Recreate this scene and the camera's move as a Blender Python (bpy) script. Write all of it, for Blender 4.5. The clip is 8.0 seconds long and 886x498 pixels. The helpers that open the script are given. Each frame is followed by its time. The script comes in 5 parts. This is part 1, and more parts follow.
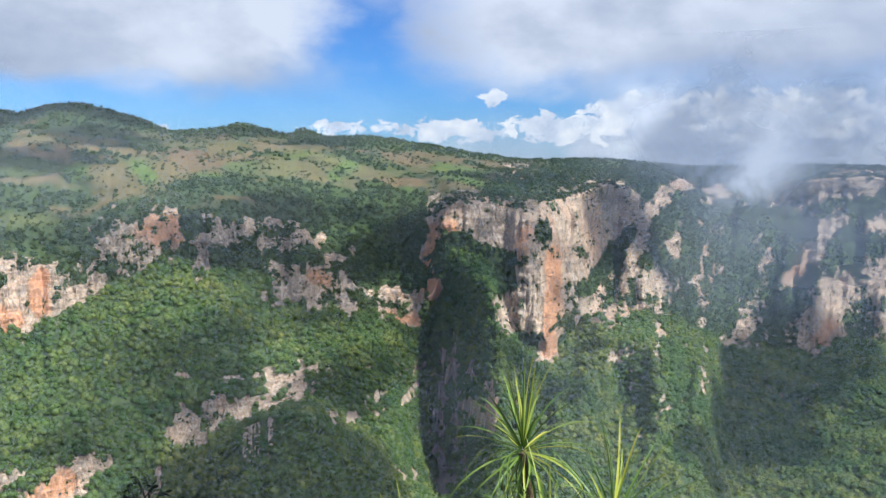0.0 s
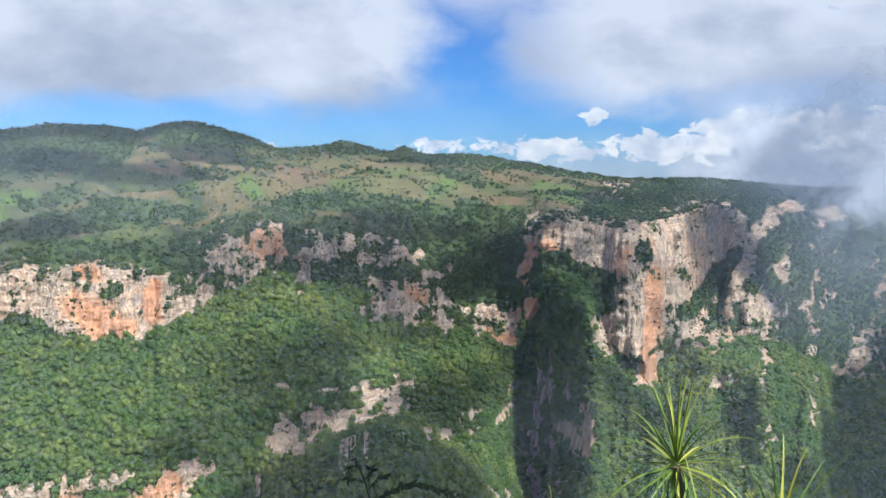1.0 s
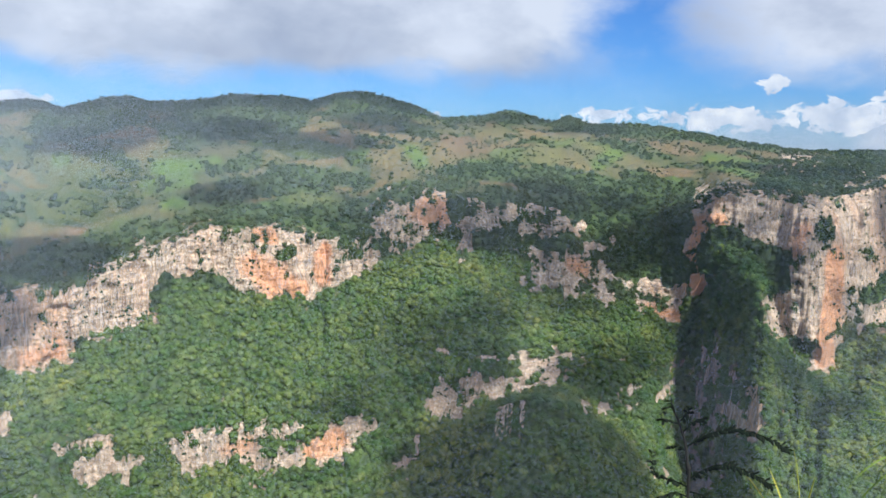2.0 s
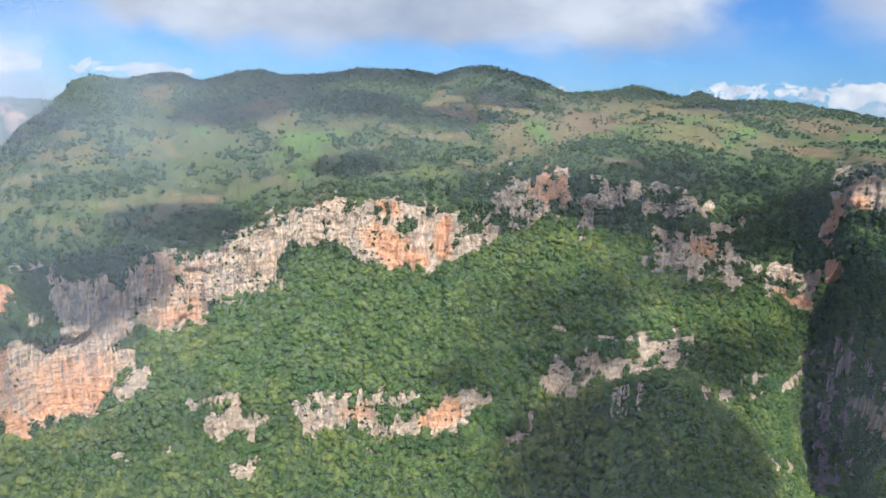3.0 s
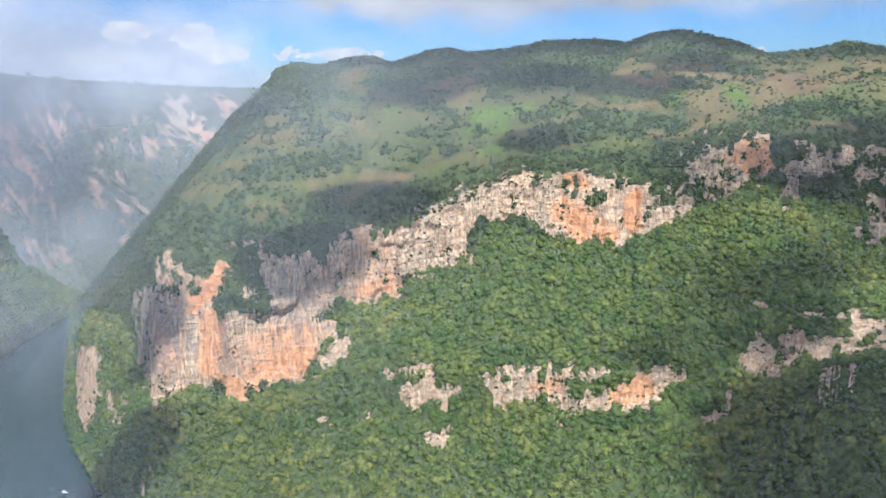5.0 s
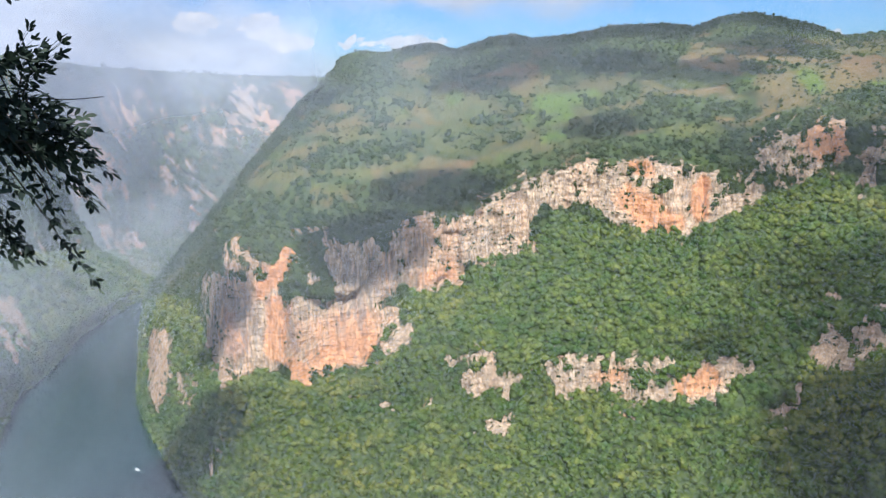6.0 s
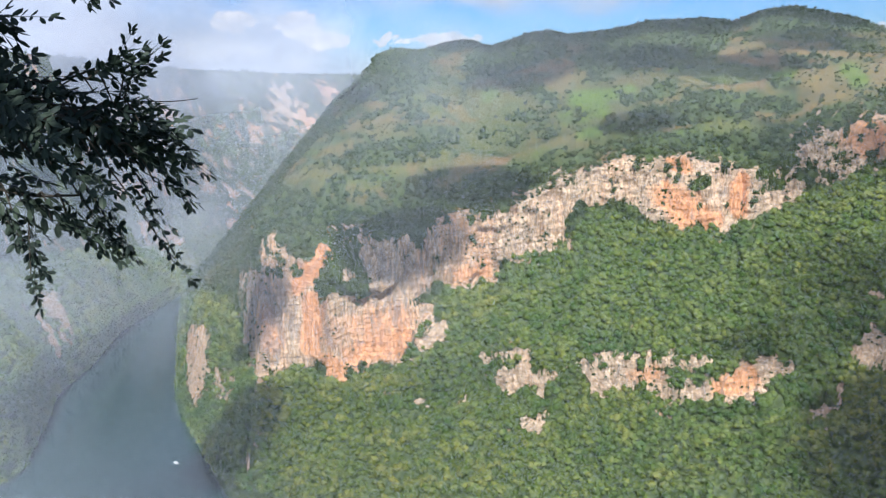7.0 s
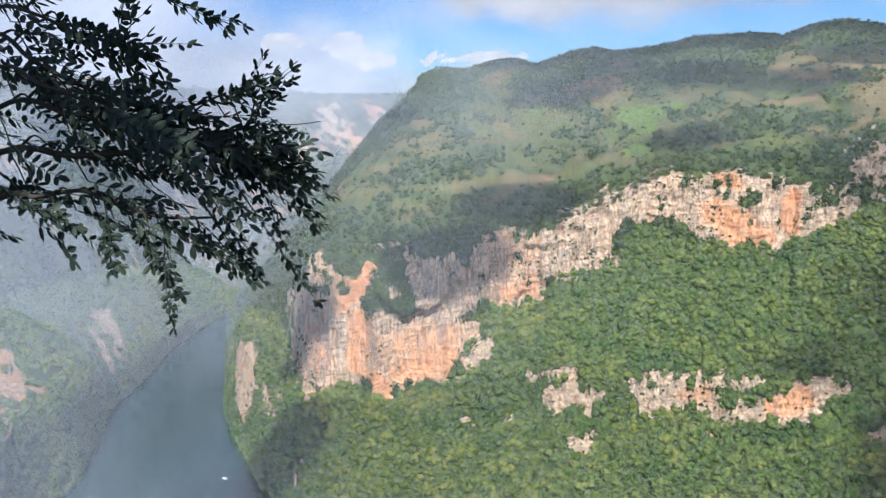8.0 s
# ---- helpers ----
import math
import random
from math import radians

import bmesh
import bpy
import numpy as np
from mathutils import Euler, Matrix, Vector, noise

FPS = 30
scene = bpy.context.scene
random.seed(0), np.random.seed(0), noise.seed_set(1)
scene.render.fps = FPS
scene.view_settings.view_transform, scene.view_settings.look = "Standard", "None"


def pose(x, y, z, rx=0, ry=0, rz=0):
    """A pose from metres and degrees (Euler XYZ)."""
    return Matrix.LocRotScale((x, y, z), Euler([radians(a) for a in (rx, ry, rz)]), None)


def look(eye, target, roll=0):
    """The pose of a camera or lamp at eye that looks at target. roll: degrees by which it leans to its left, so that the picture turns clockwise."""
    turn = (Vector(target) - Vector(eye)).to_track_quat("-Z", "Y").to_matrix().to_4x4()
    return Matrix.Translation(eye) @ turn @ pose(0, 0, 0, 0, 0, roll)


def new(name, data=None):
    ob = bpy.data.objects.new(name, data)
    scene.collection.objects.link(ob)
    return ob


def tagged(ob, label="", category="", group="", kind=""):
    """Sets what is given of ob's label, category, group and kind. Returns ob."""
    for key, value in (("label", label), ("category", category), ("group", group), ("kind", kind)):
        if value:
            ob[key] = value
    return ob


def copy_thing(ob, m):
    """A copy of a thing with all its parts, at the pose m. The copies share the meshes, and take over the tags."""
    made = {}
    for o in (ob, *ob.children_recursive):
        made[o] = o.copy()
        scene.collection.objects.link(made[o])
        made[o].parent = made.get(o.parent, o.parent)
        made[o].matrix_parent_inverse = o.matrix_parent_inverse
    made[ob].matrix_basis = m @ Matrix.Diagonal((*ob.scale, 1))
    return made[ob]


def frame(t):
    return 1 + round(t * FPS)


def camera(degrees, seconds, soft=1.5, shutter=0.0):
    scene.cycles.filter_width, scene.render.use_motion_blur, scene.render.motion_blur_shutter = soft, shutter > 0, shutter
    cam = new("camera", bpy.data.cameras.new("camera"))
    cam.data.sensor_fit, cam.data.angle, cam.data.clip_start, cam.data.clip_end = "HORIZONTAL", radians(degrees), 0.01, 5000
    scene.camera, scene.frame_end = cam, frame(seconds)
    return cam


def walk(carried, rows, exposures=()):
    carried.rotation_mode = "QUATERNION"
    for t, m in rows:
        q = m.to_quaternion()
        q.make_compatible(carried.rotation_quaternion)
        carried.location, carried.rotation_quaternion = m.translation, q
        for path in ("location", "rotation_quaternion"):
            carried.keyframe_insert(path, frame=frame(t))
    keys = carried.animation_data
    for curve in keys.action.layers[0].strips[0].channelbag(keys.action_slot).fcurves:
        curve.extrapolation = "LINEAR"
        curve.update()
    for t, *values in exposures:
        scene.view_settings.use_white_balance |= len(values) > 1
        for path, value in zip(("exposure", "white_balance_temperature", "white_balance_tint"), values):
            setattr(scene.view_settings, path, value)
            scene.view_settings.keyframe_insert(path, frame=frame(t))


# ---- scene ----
cam = camera(55.87, 8.0, soft=1.3)
EYE = 450.0  # the first eye's height over the river
ROWS = [  # seconds, x, y, z from the first eye, pitch, roll, yaw
    (0.0, 0.000, 0.000, 0.000, -6.30, -0.60, 0.07),
    (0.5, -0.141, -0.015, -0.030, -5.65, -0.67, 3.12),
    (1.0, -0.341, -0.041, -0.076, -5.15, -1.00, 6.80),
    (1.5, -0.526, -0.083, -0.123, -5.74, -1.44, 12.22),
    (2.0, -0.776, -0.135, -0.180, -7.43, -1.37, 17.91),
    (2.2, -0.861, -0.162, -0.197, -8.04, -1.31, 19.40),
    (3.3, -1.199, -0.326, -0.275, -9.72, -1.34, 29.08),
    (3.5, -1.254, -0.355, -0.285, -9.91, -0.48, 30.93),
    (4.0, -1.379, -0.433, -0.301, -10.27, 0.81, 34.40),
    (4.5, -1.454, -0.490, -0.320, -10.87, 0.64, 36.62),
    (4.7, -1.480, -0.510, -0.328, -11.06, 0.72, 37.46),
    (5.8, -1.622, -0.628, -0.366, -11.73, 1.42, 42.20),
    (6.0, -1.639, -0.644, -0.371, -11.99, 1.47, 43.00),
    (6.5, -1.665, -0.674, -0.368, -12.34, 1.58, 44.43),
    (7.0, -1.723, -0.717, -0.361, -12.13, 1.85, 45.35),
    (7.5, -1.774, -0.773, -0.356, -11.52, 2.13, 46.66),
    (8.0, -1.827, -0.823, -0.350, -10.80, 2.53, 48.41),
]
walk(cam, [(t, pose(x, y, EYE + z, 90 + pitch, roll, yaw)) for t, x, y, z, pitch, roll, yaw in ROWS], [(0.0, 0.60, 5950, 8), (2.2, 0.58, 6000, 8), (4.5, 0.60, 6250, 10), (8.0, 0.64, 6350, 11)])

# far cumulus: azimuth left of +y, elevation, half width, half height (as chords), amount
CUMULUS = [(7, 1.8, 0.075, 0.020, 0.55), (0, 1.7, 0.12, 0.030, 0.60), (-3.2, 3.9, 0.045, 0.022, 0.50), (-8, 1.9, 0.12, 0.040, 0.58), (-12.5, 3.5, 0.06, 0.028, 0.55), (-21, 2.6, 0.26, 0.06, 0.60), (44.6, 1.8, 0.075, 0.020, 0.60), (49.0, 2.1, 0.035, 0.016, 0.50), (52.6, 2.3, 0.035, 0.018, 0.52), (54.9, 3.3, 0.040, 0.026, 0.95), (58.9, 3.5, 0.042, 0.022, 0.95), (53.3, 2.0, 0.04, 0.014, 0.7), (18.4, 1.7, 0.016, 0.012, 0.60)]
# cloud decks: azimuth from, to, elevation from, to, softness of each, amount
DECKS = [(9, 50, 4.3, 24, 4, 1.1, 0.96), (-46, 1, 5.2, 26, 4, 1.6, 0.94), (-2, 14, 11, 30, 4, 2, 0.6), (63, 112, -6, 12, 6, 3, 0.78), (52, 66, 7, 12, 4, 1.5, 0.55), (112, 180, 6, 40, 8, 4, 0.4), (-180, -46, 8, 40, 8, 4, 0.4), (-46, 110, 24, 50, 8, 6, 0.35)]

# low cloud banks along the skyline: azimuth from, to, top, amount
LOW_BANKS = [(-60, -9, 0, 4.6, 0.9), (-9, 2, 0, 2.2, 0.5), (54, 120, 0, 3.6, 0.85), (44, 56, 0, 1.6, 0.5)]

# ---- world and sun ----
SUN_AZ, SUN_EL = 128.0, 47.0  # degrees clockwise from the +y axis, and up
sun_dir = Vector((math.sin(radians(SUN_AZ)) * math.cos(radians(SUN_EL)), math.cos(radians(SUN_AZ)) * math.cos(radians(SUN_EL)), math.sin(radians(SUN_EL))))
sun = new("sun", bpy.data.lights.new("sun", "SUN"))
sun.data.energy, sun.data.angle, sun.data.color = 5.0, radians(0.55), (1.0, 0.985, 0.955)
sun.matrix_world = look(sun_dir * 3000, (0, 0, 0))


class Nodes:
    """Short hand for node trees."""

    def __init__(self, tree):
        self.t = tree
        tree.nodes.clear()

    def put(self, kind, **props):
        n = self.t.nodes.new(kind)
        for key, value in props.items():
            setattr(n, key, value)
        return n

    def wire(self, socket, value):
        if isinstance(value, bpy.types.NodeSocket):
            self.t.links.new(value, socket)
        else:
            socket.default_value = value

    def math(self, op, a, b=0.0, c=0.0, clamp=False):
        n = self.put("ShaderNodeMath", operation=op, use_clamp=clamp)
        for s, v in zip(n.inputs, (a, b, c)):
            self.wire(s, v)
        return n.outputs[0]

    def vmath(self, op, a, b=(0, 0, 0)):
        n = self.put("ShaderNodeVectorMath", operation=op)
        self.wire(n.inputs[0], a)
        self.wire(n.inputs[1], b)
        return n.outputs["Value"] if op in ("DOT_PRODUCT", "LENGTH", "DISTANCE") else n.outputs["Vector"]

    def noise(self, vec, scale, detail=4.0, rough=0.55, warp=0.0):
        n = self.put("ShaderNodeTexNoise")
        self.wire(n.inputs["Vector"], vec)
        n.inputs["Scale"].default_value, n.inputs["Detail"].default_value = scale, detail
        n.inputs["Roughness"].default_value, n.inputs["Distortion"].default_value = rough, warp
        return n.outputs["Fac"]

    def voronoi(self, vec, scale, feature="F1", out="Color"):
        n = self.put("ShaderNodeTexVoronoi", feature=feature)
        self.wire(n.inputs["Vector"], vec)
        n.inputs["Scale"].default_value = scale
        return n.outputs[out]

    def step(self, x, lo, hi, a=0.0, b=1.0):
        n = self.put("ShaderNodeMapRange", interpolation_type="SMOOTHSTEP")
        for s, v in zip(n.inputs, (x, lo, hi, a, b)):
            self.wire(s, v)
        return n.outputs[0]

    def mix(self, fac, a, b, blend="MIX"):
        n = self.put("ShaderNodeMix", data_type="RGBA", blend_type=blend)
        self.wire(n.inputs[0], fac)
        self.wire(n.inputs[6], a if isinstance(a, bpy.types.NodeSocket) else (*a, 1))
        self.wire(n.inputs[7], b if isinstance(b, bpy.types.NodeSocket) else (*b, 1))
        return n.outputs[2]

    def ramp(self, x, stops):
        n = self.put("ShaderNodeValToRGB")
        while len(n.color_ramp.elements) < len(stops):
            n.color_ramp.elements.new(0.5)
        for e, (pos, col) in zip(n.color_ramp.elements, stops):
            e.position, e.color = pos, (*col, 1)
        self.wire(n.inputs[0], x)
        return n.outputs[0]

    def scaled(self, vec, s):
        return self.vmath("MULTIPLY", vec, s)

    def attr(self, name):
        return self.put("ShaderNodeAttribute", attribute_name=name).outputs["Fac"]

    def bump(self, height, strength, distance):
        n = self.put("ShaderNodeBump")
        n.inputs["Strength"].default_value, n.inputs["Distance"].default_value = strength, distance
        self.wire(n.inputs["Height"], height)
        return n.outputs[0]


def unit(az, el):
    """The direction at az degrees to the left of +y and el degrees up."""
    a, e = radians(az), radians(el)
    return (-math.sin(a) * math.cos(e), math.cos(a) * math.cos(e), math.sin(e))


world = bpy.data.worlds.new("sky")
scene.world = world
world.use_nodes = True
N = Nodes(world.node_tree)
sky = N.put("ShaderNodeTexSky", sky_type="NISHITA", sun_disc=False, sun_elevation=radians(SUN_EL), sun_rotation=radians(SUN_AZ), altitude=900.0, air_density=1.0, dust_density=0.6, ozone_density=1.5)
way = N.put("ShaderNodeTexCoord").outputs["Generated"]
xyz = N.put("ShaderNodeSeparateXYZ")
N.wire(xyz.inputs[0], way)
height = xyz.outputs[2]
blue = N.mix(1.0, sky.outputs[0], (0.042, 0.074, 0.125), "MULTIPLY")


def blob(az, el, wide, tall, gain):
    """A soft patch of more (or less) cloud round one direction."""
    off = N.scaled(N.vmath("SUBTRACT", way, unit(az, el)), (1 / wide, 1 / wide, 1 / tall))
    return N.step(N.vmath("LENGTH", off), 1.0, 0.0, 0.0, gain)


# far cumulus along the skyline
bank = N.noise(N.scaled(way, (1.0, 1.0, 1.5)), 42.0, 8, 0.62, 0.5)
cumulus = N.math("MULTIPLY_ADD", bank, 2.0, -1.40)
for spec in CUMULUS:
    cumulus = N.math("ADD", cumulus, blob(*spec[:4], spec[4] + 0.20))
lump = N.step(cumulus, 0.0, 0.16)
bright = N.noise(N.scaled(way, (1.0, 1.0, 1.3)), 30.0, 7, 0.55)
lump_colour = N.ramp(bright, [(0.30, (0.52, 0.60, 0.74)), (0.52, (0.80, 0.84, 0.92)), (0.64, (1.0, 1.0, 1.0))])
haze = N.step(height, 0.03, -0.04)
# soft grey decks, as stretches of azimuth and elevation with ragged edges
side_way = N.math("ARCTAN2", N.math("MULTIPLY", xyz.outputs[0], -1.0), xyz.outputs[1])
ragged = N.noise(N.scaled(way, (1, 1, 1.8)), 5.0, 6, 0.55)
ragged_too = N.noise(N.vmath("ADD", N.scaled(way, (1, 1, 1.8)), (3.1, 1.7, 0.4)), 6.5, 6, 0.55)
warp_az = N.math("ADD", side_way, N.math("MULTIPLY", N.math("SUBTRACT", ragged, 0.5), 0.35))
warp_el = N.math("ADD", height, N.math("MULTIPLY", N.math("SUBTRACT", ragged_too, 0.5), 0.10))
deck = 0.0
for az0, az1, el0, el1, soft_az, soft_el, amount in DECKS:
    one = N.math("MULTIPLY", N.step(warp_az, radians(az0 - soft_az), radians(az0 + soft_az)), N.step(warp_az, radians(az1 + soft_az), radians(az1 - soft_az)))
    one = N.math("MULTIPLY", one, N.step(warp_el, math.sin(radians(el0 - soft_el)), math.sin(radians(el0 + soft_el))))
    one = N.math("MULTIPLY", one, N.step(warp_el, math.sin(radians(el1 + soft_el)), math.sin(radians(el1 - soft_el)), 0.0, amount))
    deck = N.math("MAXIMUM", deck, one)
grey = N.ramp(N.math("ADD", N.math("MULTIPLY", ragged, 0.8), N.math("MULTIPLY", height, 1.2)), [(0.36, (0.40, 0.45, 0.57)), (0.50, (0.58, 0.62, 0.72)), (0.62, (0.79, 0.82, 0.90))])
veil = 0.0
for az0, az1, el0, el1, amount in LOW_BANKS:
    one = N.math("MULTIPLY", N.step(warp_az, radians(az0 - 3), radians(az0 + 3)), N.step(warp_az, radians(az1 + 3), radians(az1 - 3)))
    one = N.math("MULTIPLY", one, N.step(warp_el, math.sin(radians(el1 + 2.2)), math.sin(radians(el1 - 2.2)), 0.0, amount))
    veil = N.math("MAXIMUM", veil, one)
pale = N.ramp(N.noise(N.scaled(way, (1, 1, 2.2)), 12.0, 6, 0.55), [(0.36, (0.47, 0.54, 0.68)), (0.50, (0.62, 0.67, 0.78)), (0.62, (0.84, 0.87, 0.93))])
picture = N.mix(veil, blue, pale)
picture = N.mix(N.math("MULTIPLY", lump, 0.95), picture, lump_colour)
picture = N.mix(N.math("MULTIPLY", deck, N.math("SUBTRACT", 1.0, N.math("MULTIPLY", lump, 0.85))), picture, grey)
picture = N.mix(N.math("MULTIPLY", haze, 0.5), picture, (0.66, 0.74, 0.86))
back = N.put("ShaderNodeBackground")
N.wire(back.inputs[0], picture)
back.inputs[1].default_value = 0.64
N.wire(N.put("ShaderNodeOutputWorld").inputs[0], back.outputs[0])

# ---- materials ----
def material(name):
    m = bpy.data.materials.new(name)
    m.use_nodes = True
    return m, Nodes(m.node_tree)


def finish(n, colour, rough=0.8, normal=None, translucent=0.0, spec=0.3):
    b = n.put("ShaderNodeBsdfPrincipled")
    n.wire(b.inputs["Base Color"], colour if isinstance(colour, bpy.types.NodeSocket) else (*colour, 1))
    n.wire(b.inputs["Roughness"], rough)
    b.inputs["Specular IOR Level"].default_value = spec
    if normal:
        n.wire(b.inputs["Normal"], normal)
    shader = b.outputs[0]
    if translucent:
        t = n.put("ShaderNodeBsdfTranslucent")
        n.wire(t.inputs[0], colour if isinstance(colour, bpy.types.NodeSocket) else (*colour, 1))
        mx = n.put("ShaderNodeMixShader")
        mx.inputs[0].default_value = translucent
        n.wire(mx.inputs[1], shader)
        n.wire(mx.inputs[2], t.outputs[0])
        shader = mx.outputs[0]
    n.wire(n.put("ShaderNodeOutputMaterial").inputs[0], shader)


def position(n):
    return n.put("ShaderNodeNewGeometry").outputs["Position"]


def rock_colour(n, pos):
    """Limestone: cream and pinkish grey beds, with rusty streaks running down, grey water stains and painted grey
    shade.
    """
    broad = n.noise(pos, 0.012, 3)
    streak = n.noise(n.scaled(pos, (1, 1, 0.18)), 0.09, 6, 0.62, 0.6)
    drip = n.noise(n.scaled(pos, (1, 1, 0.12)), 0.28, 6, 0.66, 0.8)
    pit = n.noise(n.scaled(pos, (1, 1, 1.1)), 0.22, 8, 0.70, 0.5)
    strata = n.noise(n.scaled(pos, (0.12, 0.12, 1)), 0.30, 5, 0.62, 0.9)
    tone = n.math("ADD", n.math("MULTIPLY", drip, 0.52), n.math("ADD", n.math("MULTIPLY", pit, 0.36), n.math("MULTIPLY", strata, 0.12)))
    base = n.ramp(tone, [(0.36, (0.18, 0.125, 0.085)), (0.44, (0.38, 0.27, 0.18)), (0.50, (0.55, 0.405, 0.275)), (0.57, (0.76, 0.60, 0.43))])
    cool = n.step(n.noise(n.scaled(pos, (1, 1, 0.5)), 0.03, 5, 0.6, 0.8), 0.50, 0.64, 0.0, 0.35)
    base = n.mix(cool, base, n.mix(1.0, base, (0.70, 0.72, 0.78), "MULTIPLY"))
    rust = n.step(n.math("ADD", n.math("MULTIPLY", n.math("ADD", n.math("MULTIPLY", streak, 0.5), n.math("MULTIPLY", drip, 0.5)), 0.9), n.math("MULTIPLY", n.attr("ochre"), 0.75)), 0.62, 1.0)
    rust_tone = n.mix(broad, (0.78, 0.40, 0.20), (0.74, 0.27, 0.10))
    col = n.mix(n.math("MULTIPLY", rust, 0.74), base, n.mix(0.5, rust_tone, n.mix(1.0, rust_tone, n.ramp(tone, [(0.40, (0.45, 0.45, 0.45)), (0.56, (1.2, 1.2, 1.2))]), "MULTIPLY")))
    wash = n.math("ADD", n.noise(n.scaled(pos, (1, 1, 0.10)), 0.14, 6, 0.66, 0.5), n.math("MULTIPLY", n.attr("stain_and_shade"), 0.17))
    col = n.mix(n.step(wash, 0.53, 0.66, 0.0, 0.55), col, n.mix(pit, (0.12, 0.115, 0.115), (0.34, 0.32, 0.31)))
    split = n.math("ABSOLUTE", n.math("SUBTRACT", n.noise(n.scaled(pos, (1, 1, 0.16)), 0.10, 6, 0.66, 0.3), 0.5))
    bed = n.math("ABSOLUTE", n.math("SUBTRACT", n.noise(n.scaled(pos, (0.14, 0.14, 1)), 0.15, 6, 0.62, 0.5), 0.5))
    crack = n.math("MAXIMUM", n.math("MULTIPLY", n.step(split, 0.012, 0.002), 0.35), n.math("MULTIPLY", n.step(bed, 0.012, 0.002), 0.7))
    col = n.mix(n.math("MULTIPLY", crack, 0.55), col, n.mix(1.0, col, (0.32, 0.30, 0.29), "MULTIPLY"))
    rise = n.math("SUBTRACT", n.math("ADD", n.math("MULTIPLY", drip, 0.3), n.math("ADD", n.math("MULTIPLY", pit, 0.35), n.math("MULTIPLY", strata, 0.25))), n.math("MULTIPLY", crack, 0.18))
    return col, rise


def ground_material():
    m, n = material("canyon_ground")
    pos = position(n)
    rock, rise = rock_colour(n, pos)
    tuft = n.noise(pos, 0.22, 6, 0.65)
    wide = n.noise(pos, 0.011, 4, 0.6)
    under = n.ramp(tuft, [(0.36, (0.018, 0.030, 0.010)), (0.50, (0.052, 0.082, 0.024)), (0.64, (0.12, 0.15, 0.05))])
    # small farm plots: green, straw and bare earth
    edge = n.scaled(pos, (1, 1, 0))
    cell = n.put("ShaderNodeSeparateColor")
    n.wire(cell.inputs[0], n.voronoi(edge, 0.011))
    plot = n.ramp(cell.outputs[0], [(0.0, (0.20, 0.13, 0.075)), (0.28, (0.22, 0.16, 0.08)), (0.42, (0.11, 0.11, 0.045)), (0.60, (0.18, 0.155, 0.068)), (0.80, (0.09, 0.11, 0.038)), (0.93, (0.10, 0.16, 0.035)), (1.0, (0.20, 0.115, 0.07))])
    pasture = n.mix(n.step(wide, 0.40, 0.62), (0.195, 0.140, 0.072), (0.115, 0.118, 0.050))
    field = n.mix(0.8, pasture, plot)
    hedge = n.step(n.voronoi(edge, 0.011, "DISTANCE_TO_EDGE", "Distance"), 0.07, 0.02)
    field = n.mix(n.math("MULTIPLY", hedge, n.step(wide, 0.42, 0.55)), field, (0.040, 0.058, 0.022))
    field = n.mix(n.step(tuft, 0.54, 0.66, 0.0, 0.7), field, (0.075, 0.090, 0.040))
    field = n.mix(n.math("MULTIPLY", n.step(n.noise(pos, 0.05, 5, 0.65), 0.54, 0.64), 0.45), field, (0.080, 0.092, 0.042))
    field = n.mix(n.math("MULTIPLY", n.attr("straw"), 0.75), field, n.mix(n.noise(pos, 0.06, 5, 0.65), (0.26, 0.175, 0.088), (0.19, 0.165, 0.075)))
    field = n.mix(n.math("MULTIPLY", n.attr("lush"), 0.9), field, n.mix(tuft, (0.075, 0.16, 0.022), (0.16, 0.24, 0.05)))
    mottle = n.noise(pos, 0.13, 6, 0.72, 0.5)
    field = n.mix(1.0, field, n.ramp(mottle, [(0.38, (0.40, 0.48, 0.46)), (0.48, (0.78, 0.80, 0.78)), (0.58, (1.05, 1.0, 0.93))]), "MULTIPLY")
    col = n.mix(n.attr("field"), under, field)
    sprig = n.noise(n.scaled(pos, (1, 1, 0.6)), 0.35, 5, 0.7)
    comb = n.noise(n.scaled(pos, (1, 1, 0.14)), 0.30, 5, 0.66, 0.4)
    ragged = n.math("ADD", n.math("MULTIPLY", n.math("SUBTRACT", comb, 0.5), 1.9), n.math("MULTIPLY", n.math("SUBTRACT", sprig, 0.5), 1.7))
    crag = n.step(n.math("ADD", n.attr("rock"), n.math("MULTIPLY", ragged, n.step(n.attr("rock"), 0.0, 0.2))), 0.42, 0.58)
    col = n.mix(crag, col, rock)
    h = n.math("MULTIPLY", rise, n.math("ADD", n.math("MULTIPLY", crag, 2.0), 0.6))
    finish(n, col, 0.92, n.bump(h, 1.0, 3.0), spec=0.1)
    return m


